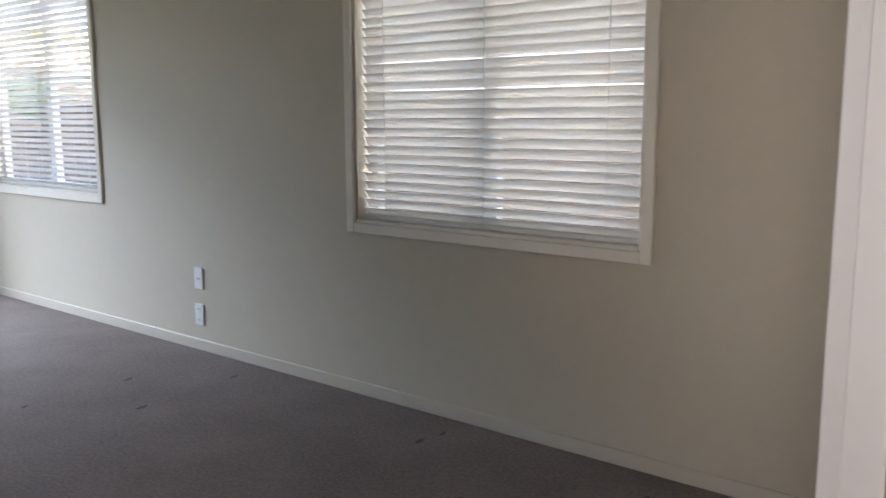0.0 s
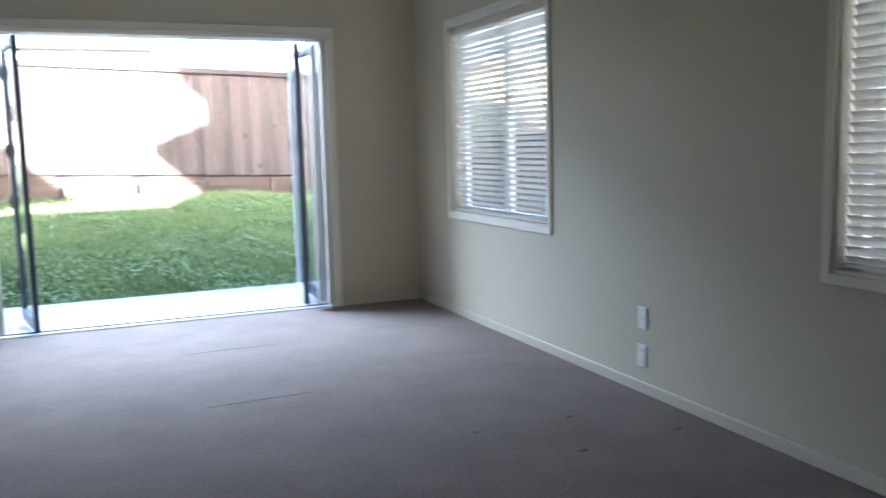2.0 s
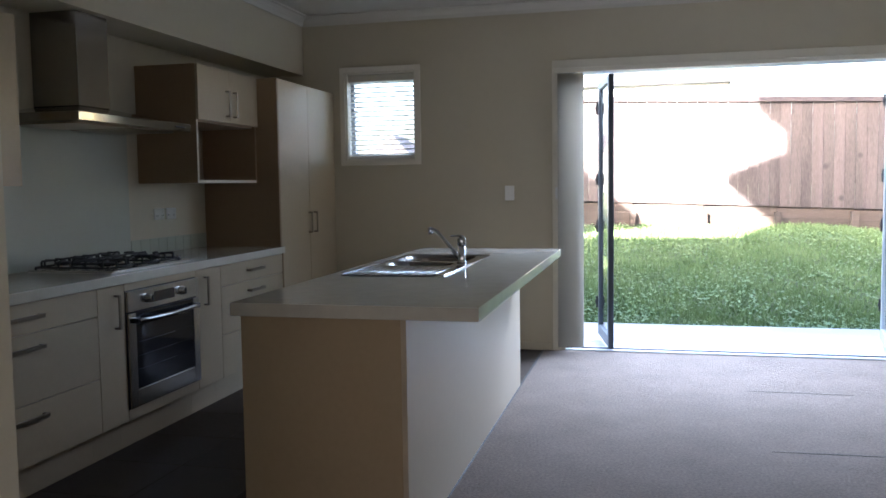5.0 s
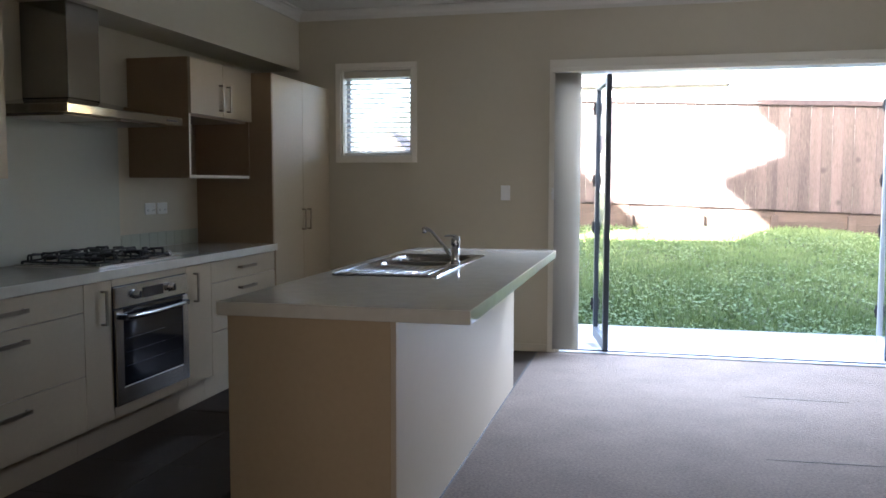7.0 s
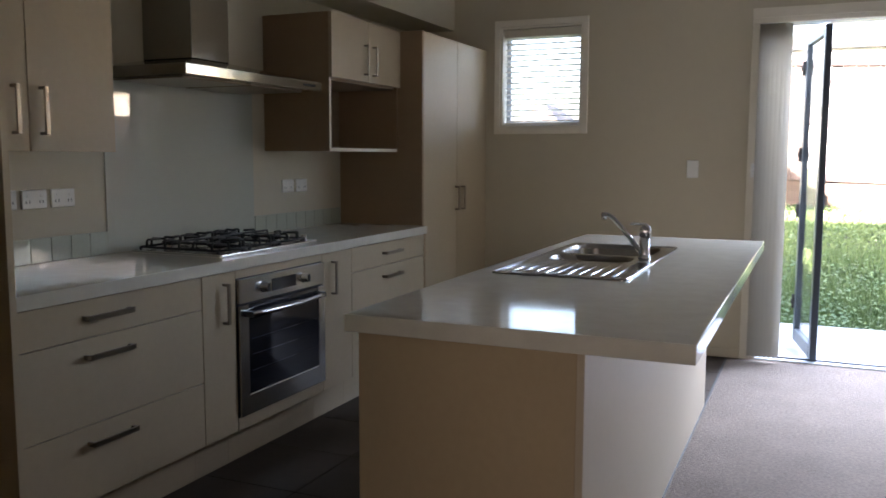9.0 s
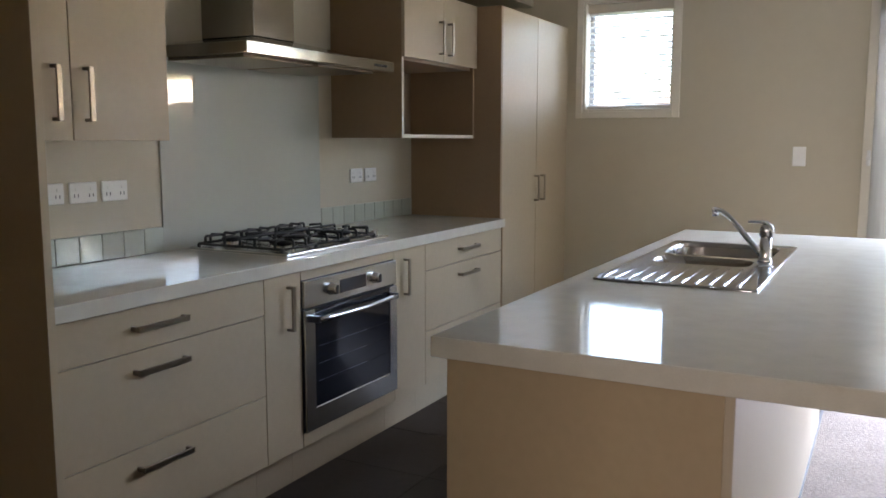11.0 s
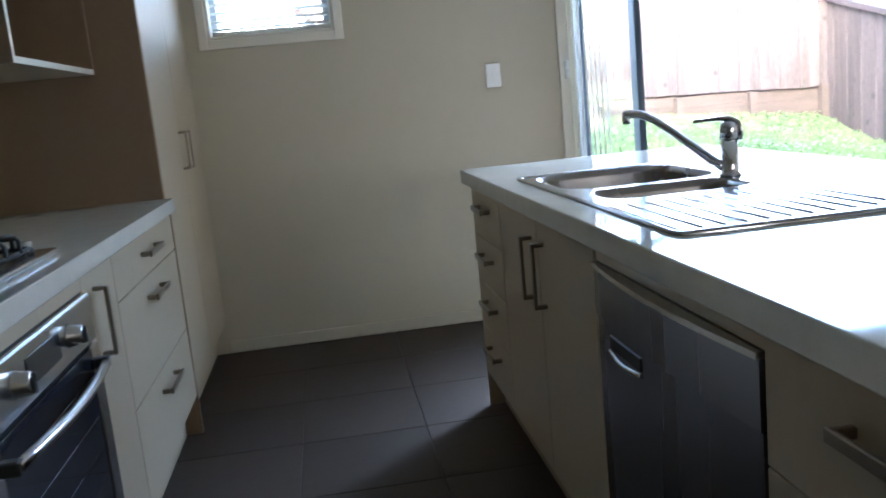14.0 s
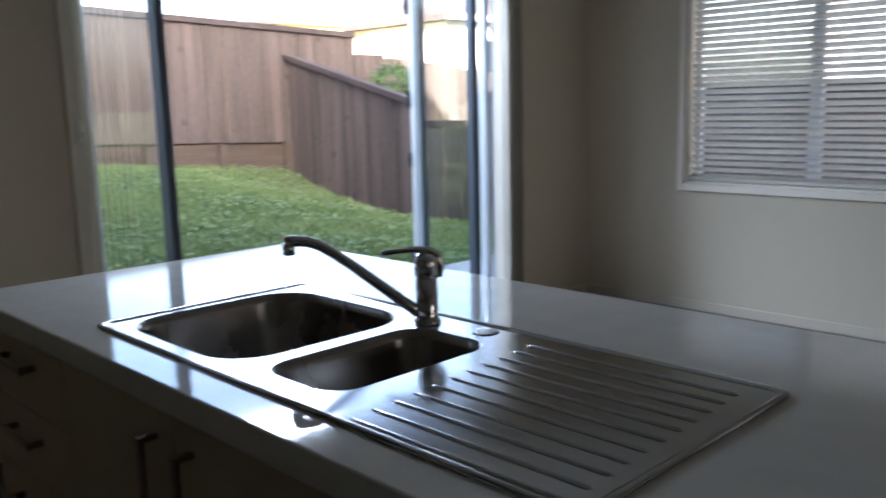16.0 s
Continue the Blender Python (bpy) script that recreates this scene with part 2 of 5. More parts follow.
def part(name, bm, material, parent, label=""):
    """One mesh part, given in world coordinates, under a thing or a part."""
    bm.transform(Matrix.Translation(-root_of(parent).location))
    ob = new(name, mesh_of(bm, material, name))
    ob.parent = parent
    if label:
        ob["label"] = label
    return ob


def solid(name, bm, material, label, category, kind="", group="", at=None):
    """A thing of one mesh, with its origin at its base."""
    if at is None:
        lo = [min(v.co[i] for v in bm.verts) for i in range(3)]
        hi = [max(v.co[i] for v in bm.verts) for i in range(3)]
        at = ((lo[0] + hi[0]) / 2, (lo[1] + hi[1]) / 2, lo[2])
    bm.transform(Matrix.Translation(-Vector(at)))
    ob = new(name, mesh_of(bm, material, name))
    ob.location = at
    return tagged(ob, label, category, group, kind)


def pieces(name, me, places, parent):
    """Objects on one mesh at the places given, under a parent."""
    base = root_of(parent).location
    for p in places:
        o = new(name, me)
        if len(p) > 3:
            o.rotation_euler = p[3]
        o.location = Vector(p[:3]) - base
        o.parent = parent


# ---- the room ----
XK, XN, YW = -5.86, -3.47, -5.8       # kitchen wall, end of the wall between hall and kitchen and its face
YN = -4.092                            # tall end panel at the end of the bench
CEILZ = 2.72
DX0, DX1, DZ = -3.40, -0.76, 2.21     # garden door opening
KX0, KX1, KZ0, KZ1 = -5.165, -4.565, 1.535, 2.25  # kitchen window opening
W1, W2, WZ0, WZ1 = (-5.756, -4.374), (-2.216, -0.729), 0.794, 2.206
YB = -9.2                              # hall end behind the start
G = -0.1

b = B()
bx(b, -6.0, DX0, 0, 0.16, G, KZ0)
bx(b, -6.0, KX0, 0, 0.16, KZ0, KZ1)
bx(b, KX1, DX0, 0, 0.16, KZ0, KZ1)
bx(b, -6.0, DX0, 0, 0.16, KZ1, CEILZ)
bx(b, DX0, DX1, 0, 0.16, DZ, CEILZ)
bx(b, DX1, 0.16, 0, 0.16, G, CEILZ)
wall_north = solid("wall_north", b, WALL, "beige painted wall with the garden door", "wall", "structure")
b = B()
bx(b, 0, 0.16, YB, 0, G, WZ0)
bx(b, 0, 0.16, YB, 0, WZ1, CEILZ)
for y0, y1 in ((YB, W1[0]), (W1[1], W2[0]), (W2[1], 0)):
    bx(b, 0, 0.16, y0, y1, WZ0, WZ1)
wall_east = solid("wall_east", b, WALL, "long beige painted wall with two windows", "wall", "structure")
HW = (-3.0, -1.5, 0.8, 2.2)          # unseen window added in the hall's end wall, behind the start
HS = (-8.65, -6.85, 0.8, 2.2)        # unseen window added in the hall's side wall
b = B()
bx(b, XK - 0.14, XK, YB, HS[0], G, CEILZ)
bx(b, XK - 0.14, XK, HS[1], 0, G, CEILZ)
bx(b, XK - 0.14, XK, HS[0], HS[1], G, HS[2])
bx(b, XK - 0.14, XK, HS[0], HS[1], HS[3], CEILZ)
solid("wall_west", b, WALL, "beige painted wall behind the kitchen", "wall", "structure")
b = B()
bx(b, XK - 0.14, HW[0], YB - 0.12, YB, G, CEILZ)
bx(b, HW[1], 0.16, YB - 0.12, YB, G, CEILZ)
bx(b, HW[0], HW[1], YB - 0.12, YB, G, HW[2])
bx(b, HW[0], HW[1], YB - 0.12, YB, HW[3], CEILZ)
solid("wall_south", b, WALL, "beige wall with an added window at the hall end", "wall", "structure")
solid("wall_nib", bx(B(), XK, XN, YW - 0.1, YW, 0, CEILZ - 0.001, 0.003), WALL, "beige wall between the hall and the kitchen", "wall", "structure")
solid("wall_bulkhead", bx(B(), XK, -5.53, YW, 0, 2.245, CEILZ), WALL, "beige boxed bulkhead above the kitchen cabinets", "wall", "structure")
JX, JY = -1.30, -6.69
solid("wall_entry", bx(B(), JX + 0.02, 0, YB, JY - 0.1, 0, CEILZ), WALL, "beige wall beside the room's wide entry", "wall", "structure")
b = B()
bx(b, XK - 0.14, 0.16, YB - 0.12, 0.16, CEILZ, CEILZ + 0.12)
solid("ceiling", b, CEIL, "flat white painted ceiling", "ceiling", "structure")


def cove(bm, p0, p1, nrm, size=0.075):
    """A coved cornice from p0 to p1 under the ceiling; nrm points into the room."""
    prof = [(0, 0), (0, -size), (0.006, -size)] + [(size - (size - 0.008) * math.cos(a), -size + (size - 0.008) * math.sin(a)) for a in (0.0, 0.4, 0.8, 1.2, 1.57)] + [(size, 0)]
    rows = [[bm.verts.new(Vector(p) + Vector(nrm) * u + Vector((0, 0, w))) for u, w in prof] for p in (p0, p1)]
    for k in range(len(prof)):
        j = (k + 1) % len(prof)
        bm.faces.new((rows[0][k], rows[0][j], rows[1][j], rows[1][k]))
    bm.faces.new(rows[0])
    bm.faces.new(rows[1][::-1])


b = B()
zc = CEILZ - 0.0005
cove(b, (-5.53, -0.0005, zc), (0, -0.0005, zc), (0, -1, 0))
cove(b, (-0.0005, JY, zc), (-0.0005, -0.0, zc), (-1, 0, 0))
cove(b, (-5.5295, YW, zc), (-5.5295, 0, zc), (1, 0, 0))
solid("trim_cornice", b, CEIL, "white coved cornice round the ceiling", "cornice", "structure")

# floors
XC = -3.53
solid("floor", bx(B(), XK - 0.14, 0.16, YB - 0.12, 0.1, G - 0.1, -0.012), GROUT, "concrete slab under the floor coverings", "floor", "structure")
b = B()
bx(b, XC, 0, -4.62, 0, -0.011, 0.0)
bx(b, XK, 0, YB, -4.62, -0.011, 0.0)
solid("floor_carpet", b, CARPET, "grey brown cut pile carpet with worn marks", "carpet", "structure")
solid("trim_carpet_edge", bx(B(), XC - 0.012, XC, -4.62, -0.02, -0.011, 0.003, 0.002), INK, "thin dark strip between carpet and tiles", "trim", "structure")

# skirting
b = B()
for x0, x1 in ((-5.26, DX0 - 0.062), (DX1 + 0.062, 0)):
    bx(b, x0, x1, -0.012, -0.0004, 0.0, 0.06, 0.003)
bx(b, -0.012, -0.0004, JY, -0.012, 0, 0.06, 0.003)
bx(b, JX + 0.008, JX + 0.0196, YB, JY - 0.113, 0, 0.06, 0.003)
bx(b, XK, XN - 0.004, YW - 0.112, YW - 0.1004, 0, 0.06, 0.003)
bx(b, XK, XN - 0.004, YW + 0.0004, YW + 0.012, 0, 0.06, 0.003)
solid("baseboard", b, SKIRT, "low cream painted skirting board", "baseboard", "structure")

# entry jamb
e = thing("door_2", (JX, JY - 0.05, 0), "white painted jamb at the corner of the wide entry", "door frame", kind="structure")
part("jamb", bx(B(), JX + 0.004, 0, JY - 0.0995, JY, 0, CEILZ - 0.004, 0.003), WHITE, e)
part("door_stop", bx(B(), JX - 0.004, JX + 0.0035, JY - 0.0985, JY - 0.036, 0, CEILZ - 0.004, 0.002), WHITE, e)
part("architrave", bx(B(), JX + 0.008, JX + 0.0195, JY - 0.112, JY - 0.1, 0, CEILZ - 0.004, 0.003), LAM, e)
pb = thing("pull_handle", (JX + 0.02, JY - 0.165, 1.2), "pale vertical pull handle with a small knob on the wall", "pull handle")
part("grip", bx(B(), JX + 0.002, JX + 0.0195, JY - 0.182, JY - 0.148, 1.20, 1.43, 0.006, 2), LAM, pb)
part("knob", tube(B(), [(JX + 0.0198, JY - 0.127, 1.305), (JX + 0.012, JY - 0.127, 1.305), (JX + 0.008, JY - 0.127, 1.305)], [0.004, 0.007, 0.004], 12), PLATE, pb)


def added_hall_window(name, axis, face, a0, a1, z0, z1, label):
    """Unseen window added in a hall wall to go with a lamp: obscure glass, plain metal frame."""
    def box(p0, p1, d0, d1, q0, q1):
        return bx(B(), p0, p1, face + d0, face + d1, q0, q1, 0.002) if axis == "x" else bx(B(), face + d0, face + d1, p0, p1, q0, q1, 0.002)
    at = ((a0 + a1) / 2, face - 0.06, z0) if axis == "x" else (face - 0.06, (a0 + a1) / 2, z0)
    w_ = thing(name, at, label, "window", kind="structure")
    for p0, p1, q0, q1 in ((a0, a0 + 0.05, z0, z1), (a1 - 0.05, a1, z0, z1), (a0 + 0.05, a1 - 0.05, z1 - 0.05, z1), (a0 + 0.05, a1 - 0.05, z0, z0 + 0.05)):
        part("window_frame", box(p0, p1, -0.10, -0.05, q0, q1), ALUL, w_)
    part("pane", box(a0 + 0.05, a1 - 0.05, -0.08, -0.075, z0 + 0.05, z1 - 0.05), SPLASH, w_, "opaque pale pane")


added_hall_window("window_4", "x", YB, *HW, "unseen window added at the end of the hall")
added_hall_window("window_5", "y", XK, *HS, "unseen window added in the side of the hall")


# ---- windows ----
def casing(parent, axis, a0, a1, z0, z1, face, w=0.06, t=0.016, foot=True, name="window_frame"):
    """Flat architrave round an opening, on the room's side of the wall."""
    def put(nm, p0, p1, q0, q1):
        m = B()
        if axis == "x":
            bx(m, p0, p1, face - t, face - 0.0005, q0, q1, 0.003)
        else:
            bx(m, face - t, face - 0.0005, p0, p1, q0, q1, 0.003)
        part(nm, m, TRIM, parent)
    put("architrave", a0 - w, a0, z0 - (w if foot else 0), z1)
    put("architrave", a1, a1 + w, z0 - (w if foot else 0), z1)
    put("architrave", a0 - w, a1 + w, z1, z1 + w)
    if foot:
        put("architrave", a0, a1, z0 - w, z0)


def window(name, axis, a0, a1, z0, z1, label, mull):
    """Aluminium sliding window in a painted timber reveal, in a wall whose room face is at 0."""
    def box(p0, p1, d0, d1, q0, q1, bev=0.002):
        return bx(B(), p0, p1, d0, d1, q0, q1, bev) if axis == "x" else bx(B(), d0, d1, p0, p1, q0, q1, bev)
    at = ((a0 + a1) / 2, 0.08, z0) if axis == "x" else (0.08, (a0 + a1) / 2, z0)
    e = thing(name, at, label, "window", kind="structure")
    casing(e, axis, a0, a1, z0, z1, 0, w=0.044)
    d0, d1, r = 0.001, 0.10, 0.014
    part("reveal", box(a0, a0 + r, d0, d1, z0, z1), TRIM, e)
    part("reveal", box(a1 - r, a1, d0, d1, z0, z1), TRIM, e)
    part("reveal", box(a0 + r, a1 - r, d0, d1, z1 - r, z1), TRIM, e)
    part("window_sill", box(a0 + r, a1 - r, -0.008, d1, z0, z0 + r, 0.003), TRIM, e)
    f0, f1, s = 0.101, 0.15, 0.045
    for p0, p1, q0, q1 in ((a0, a0 + s, z0, z1), (a1 - s, a1, z0, z1), (a0 + s, a1 - s, z1 - s, z1), (a0 + s, a1 - s, z0, z0 + s)):
        part("window_frame", box(p0, p1, f0, f1, q0, q1), ALUL, e)
    edges = [a0 + s] + ([mull] if mull else []) + [a1 - s]
    if mull:
        part("mullion", box(mull - 0.035, mull + 0.035, f0 + 0.002, f1 - 0.002, z0 + s, z1 - s), ALUL, e)
    for k, (p0, p1) in enumerate(zip(edges, edges[1:])):
        g = part("pane", box(p0 + (0.035 if k else 0), p1 - (0.035 if k < len(edges) - 2 else 0), f0 + 0.02, f0 + 0.024, z0 + s, z1 - s, 0), PANE, e)
        g.visible_shadow = False
    return e


def venetian(axis, a0, a1, z0, z1, depth, label, tilt, cords, bottom=0.0, width=0.046, pitch=0.039):
    """Venetian blind: head rail, slats, bottom rail, ladder cords and a wand."""
    def P(a, d, z):
        return (a, d, z) if axis == "x" else (d, a, z)
    e = thing("venetian_blind", P((a0 + a1) / 2, depth, z0), label, "window blind")
    g = 0.006

    def box(p0, p1, d0, d1, q0, q1, bev=0.002):
        return bx(B(), p0, p1, d0, d1, q0, q1, bev) if axis == "x" else bx(B(), d0, d1, p0, p1, q0, q1, bev)
    part("head_rail", box(a0 + g, a1 - g, depth - 0.028, depth + 0.028, z1 - 0.058, z1 - 0.004), RAIL, e)
    zb = z0 + 0.004 + bottom
    part("bottom_rail", box(a0 + g, a1 - g, depth - 0.025, depth + 0.025, zb, zb + 0.018, 0.004), SLAT, e)
    # one slat, cambered
    m = B()
    L = (a1 - a0) / 2 - g
    n = 5
    ct, st = math.cos(radians(tilt)), math.sin(radians(tilt))
    rows = []
    for th in (0.0009, -0.0009):
        for sgn in (-1, 1):
            row = []
            for k in range(n):
                u = (k / (n - 1) - 0.5) * width
                w = 0.003 * (1 - (2 * u / width) ** 2) + th
                d, z = u * ct - w * st, u * st + w * ct
                row.append(m.verts.new(P(sgn * L, d, z)))
            rows.append(row)
    for k in range(n - 1):
        m.faces.new((rows[0][k], rows[0][k + 1], rows[1][k + 1], rows[1][k]))
        m.faces.new((rows[2][k], rows[3][k], rows[3][k + 1], rows[2][k + 1]))
        for a, c in ((rows[0], rows[2]), (rows[1], rows[3])):
            m.faces.new((a[k], a[k + 1], c[k + 1], c[k]))
    m.faces.new((rows[0][0], rows[1][0], rows[3][0], rows[2][0]))
    m.faces.new((rows[0][-1], rows[1][-1], rows[3][-1], rows[2][-1]))
    me = mesh_of(m, SLAT, "slat")
    zs, z = [], zb + 0.03
    while z < z1 - 0.06:
        zs.append(z)
        z += pitch
    rnd = random.Random(int(abs(a0) * 100))
    pieces("slat", me, [(*P((a0 + a1) / 2, depth + rnd.uniform(-0.001, 0.001), z + rnd.uniform(-0.0015, 0.0015)),) for z in zs], e)
    for c in cords:
        for d in (-0.026, 0.026):
            part("ladder_cord", tube(B(), [P(c, depth + d, zb + 0.01), P(c, depth + d, z1 - 0.05)], 0.0014, 5), CORD, e)
    return e


window("window_1", "y", *W1, WZ0, WZ1, "wide cream framed window with a closed venetian blind", (W1[0] + W1[1]) / 2 + 0.03)
window("window_2", "y", *W2, WZ0, WZ1, "wide cream framed window near the garden door", (W2[0] + W2[1]) / 2)
window("window_3", "x", KX0, KX1, KZ0, KZ1, "small square kitchen window beside the pantry", None)
venetian("y", W1[0] + 0.014, W1[1] - 0.014, WZ0 + 0.014, WZ1 - 0.014, 0.05, "cream venetian blind with tilted slats in the larger window", -52, (-5.6, -5.06, -4.53))
venetian("y", W2[0] + 0.014, W2[1] - 0.014, WZ0 + 0.014, WZ1 - 0.014, 0.05, "cream venetian blind lit by daylight near the garden door", -33, (-2.06, -1.47, -0.88))
venetian("x", KX0 + 0.014, KX1 - 0.014, KZ0 + 0.014, KZ1 - 0.014, 0.05, "open venetian blind in the small kitchen window", -9, (-5.07, -4.66))

# ---- garden door ----
d1 = thing("door_1", ((DX0 + DX1) / 2, 0.06, 0), "wide glazed folding door standing open to the garden", "folding door", kind="structure")
casing(d1, "x", DX0, DX1, 0, DZ, 0, foot=False)
part("frame_head", bx(B(), DX0, DX1, 0.001, 0.15, DZ - 0.04, DZ - 0.0005, 0.003), ALUL, d1)
part("frame_side", bx(B(), DX0 + 0.0005, DX0 + 0.035, 0.001, 0.15, 0, DZ - 0.04, 0.003), TRIM, d1)
part("frame_stile", bx(B(), DX0 + 0.0355, DX0 + 0.085, 0.09, 0.14, 0.0125, DZ - 0.0405, 0.004), ALUL, d1)
part("frame_side", bx(B(), DX1 - 0.035, DX1 - 0.0005, 0.001, 0.15, 0, DZ - 0.04, 0.003), TRIM, d1)
part("sill_track", bx(B(), DX0 + 0.035, DX1 - 0.035, 0.0, 0.16, -0.03, 0.012, 0.003), ALUL, d1)
part("sill_channel", bx(B(), DX0 + 0.04, DX1 - 0.04, 0.06, 0.09, 0.0121, 0.018, 0.001), RUBBER, d1)


def leaf(p0, p1, dark, rest, label):
    """A framed glass door leaf standing between two plan points."""
    p0, p1 = Vector((*p0, 0)), Vector((*p1, 0))
    L, ang = (p1 - p0).length, math.atan2(p1.y - p0.y, p1.x - p0.x)
    M = Matrix.Translation(p0) @ Matrix.Rotation(ang, 4, "Z")
    e = thing("door_leaf", (p0 + p1) / 2, label, "glass door", "folding door leaves")
    z0, z1, s, t = 0.02, DZ - 0.05, 0.062, 0.021

    def put(nm, m, material, lab=""):
        m.transform(M)
        return part(nm, m, material, e, lab)
    put("stile", bx(B(), 0, s, -t, t, z0, z1, 0.004), dark)
    put("stile", bx(B(), L - s, L, -t, t, z0, z1, 0.004), rest)
    put("top_rail", bx(B(), s, L - s, -t, t, z1 - s, z1, 0.004), rest)
    put("bottom_rail", bx(B(), s, L - s, -t, t, z0, z0 + 0.09, 0.004), rest)
    g = put("pane", bx(B(), s - 0.005, L - s + 0.005, -0.003, 0.003, z0 + 0.085, z1 - s + 0.005), PANE)
    g.visible_shadow = False
    for zz in (0.3, 0.95, 1.35, 1.95):
        put("hinge", bx(bx(B(), L - 0.012, L + 0.01, t + 0.0005, t + 0.016, zz - 0.05, zz + 0.05, 0.003), L - 0.004, L + 0.014, t + 0.0, t + 0.022, zz - 0.018, zz + 0.018, 0.004), RUBBER, "black hinge")
    return e


leaf((-3.01, 0.045), (-3.13, 0.70), ALU, ALU, "folded glass door leaf with a dark frame, standing outwards")
leaf((-0.815, 0.17), (-0.80, 0.82), ALUL, ALU, "folded glass door leaf with a pale frame beside the weatherboards")
leaf((-0.97, 0.13), (-0.872, 0.80), ALU, ALUL, "folded glass door leaf with a dark edge near the corner")
# vertical blind stacked at the side of the door
vb = thing("vertical_blind", (-3.28, -0.06, 0.03), "beige fabric vertical blind drawn to the side of the door", "window blind")
part("head_rail", bx(B(), DX0 - 0.04, DX1 + 0.04, -0.052, -0.018, DZ - 0.04, DZ - 0.004, 0.004), TRIM, vb)
m = B()
sa = radians(24)
for k in range(5):
    u = (k / 4 - 0.5) * 0.089
    w = 0.0012 * (1 - (2 * u / 0.089) ** 2)
    for z in (0.04, DZ - 0.05):
        m.verts.new((u * math.sin(sa) + w * math.cos(sa), u * math.cos(sa) - w * math.sin(sa), z))
m.verts.ensure_lookup_table()
for k in range(4):
    m.faces.new((m.verts[2 * k], m.verts[2 * k + 2], m.verts[2 * k + 3], m.verts[2 * k + 1]))
bmesh.ops.solidify(m, geom=m.faces[:], thickness=0.0012)
me = mesh_of(m, FABRIC, "vane")
pieces("vane", me, [(-3.39 + 0.026 * k, -0.066, 0.0) for k in range(7)], vb)
part("bottom_chain", tube(B(), [(-3.39 + 0.026 * k, -0.066, 0.05) for k in range(7)], 0.0015, 5), CORD, vb)
vr = thing("vertical_blind", (-0.85, -0.06, 0.03), "beige fabric blind vanes stacked near the room corner", "window blind")
pieces("vane", me, [(-0.925 + 0.026 * k, -0.066, 0.0) for k in range(6)], vr)
part("bottom_chain", tube(B(), [(-0.925 + 0.026 * k, -0.066, 0.05) for k in range(6)], 0.0015, 5), CORD, vr)
solid("cord_cleat", bx(bx(B(), -3.435, -3.415, -0.034, -0.0165, 1.2, 1.29, 0.004), -3.438, -3.412, -0.04, -0.03, 1.235, 1.255, 0.003), PLATE, "small white plastic cord cleat on the door trim", "cord cleat")


# ---- outlets and switches ----
def plate(axis, face, a, z, w, h, kind, label, group=""):
    """A wall plate on a face; axis is the wall's normal, pointing into the room."""
    def box(p0, p1, d0, d1, q0, q1, bev=0.0015):
        if axis == "-y":
            return bx(B(), a + p0, a + p1, face - d1, face - d0, z + q0, z + q1, bev)
        if axis == "-x":
            return bx(B(), face - d1, face - d0, a + p0, a + p1, z + q0, z + q1, bev)
        return bx(B(), face + d0, face + d1, a + p0, a + p1, z + q0, z + q1, bev)
    at = (a, face, z - h / 2) if axis == "-y" else (face, a, z - h / 2)
    e = thing("wall_switch" if kind == "switch" else "wall_socket", at, label, "switch" if kind == "switch" else "power socket", group)
    part("plate", box(-w / 2, w / 2, 0.0004, 0.009, -h / 2, h / 2, 0.003), PLATE, e)
    if kind == "switch":
        part("rocker", box(-0.008, 0.008, 0.0092, 0.013, -0.014, 0.014), PLATE, e)
    else:
        hor = w > h
        for s in ((-1, 1) if kind == "double" else (0,)):
            cu, cz = (s * w * 0.27, -0.008) if hor else (0, s * h * 0.26)
            part("rocker", box(cu - 0.006, cu + 0.006, 0.0092, 0.012, cz + 0.016, cz + 0.028) if hor else box(cu - 0.012, cu - 0.004, 0.0092, 0.012, cz + 0.006, cz + 0.02), PLATE, e)
            for du in (-0.008, 0.008):
                part("slot", box(cu + du - 0.0018, cu + du + 0.0018, 0.0091, 0.0096, cz - 0.008, cz + 0.004, 0), INK, e)
    return e


plate("-x", 0, -3.18, 0.40, 0.075, 0.118, "blank", "white wall plate above a power socket", "plates on the long wall")
plate("-x", 0, -3.175, 0.20, 0.075, 0.118, "double", "white double power socket near the skirting", "plates on the long wall")
plate("-y", 0, -3.80, 1.25, 0.075, 0.118, "switch", "white light switch on the wall beside the garden door")
for a in (-3.315, -3.455, -3.595):
    plate("+x", XK, a, 1.155, 0.118, 0.075, "double", "white double power socket above the bench", "bench sockets")
for a in (-1.70, -1.56):
    plate("+x", XK, a, 1.155, 0.118, 0.075, "double", "white double power socket beside the pantry", "bench sockets")


# ---- kitchen joinery ----
def bar_handle(parent, p0, p1, out, material=HANDLE):
    """A square bow handle between two points on a front; out is the outward direction."""
    p0, p1, out = Vector(p0), Vector(p1), Vector(out)
    d = (p1 - p0).normalized()
    m = B()
    perp = d.cross(out)

    def seg(a, c, half):
        ax = [sorted((a[i], c[i])) for i in range(3)]
        e_ = [abs(d[i]) * half[0] + abs(perp[i]) * half[1] + abs(out[i]) * half[2] for i in range(3)]
        bx(m, *(v for i in range(3) for v in (ax[i][0] - e_[i], ax[i][1] + e_[i])), 0.002)
    o = out * 0.030
    seg(p0 + o, p1 + o, (0.0055, 0.0095, 0.004))
    seg(p0 + out * 0.005, p0 + out * 0.0205, (0.0055, 0.0072, 0.005))
    seg(p1 + out * 0.005, p1 + out * 0.0205, (0.0055, 0.0072, 0.005))
    return part("handle", m, material, parent, "satin metal bow handle")


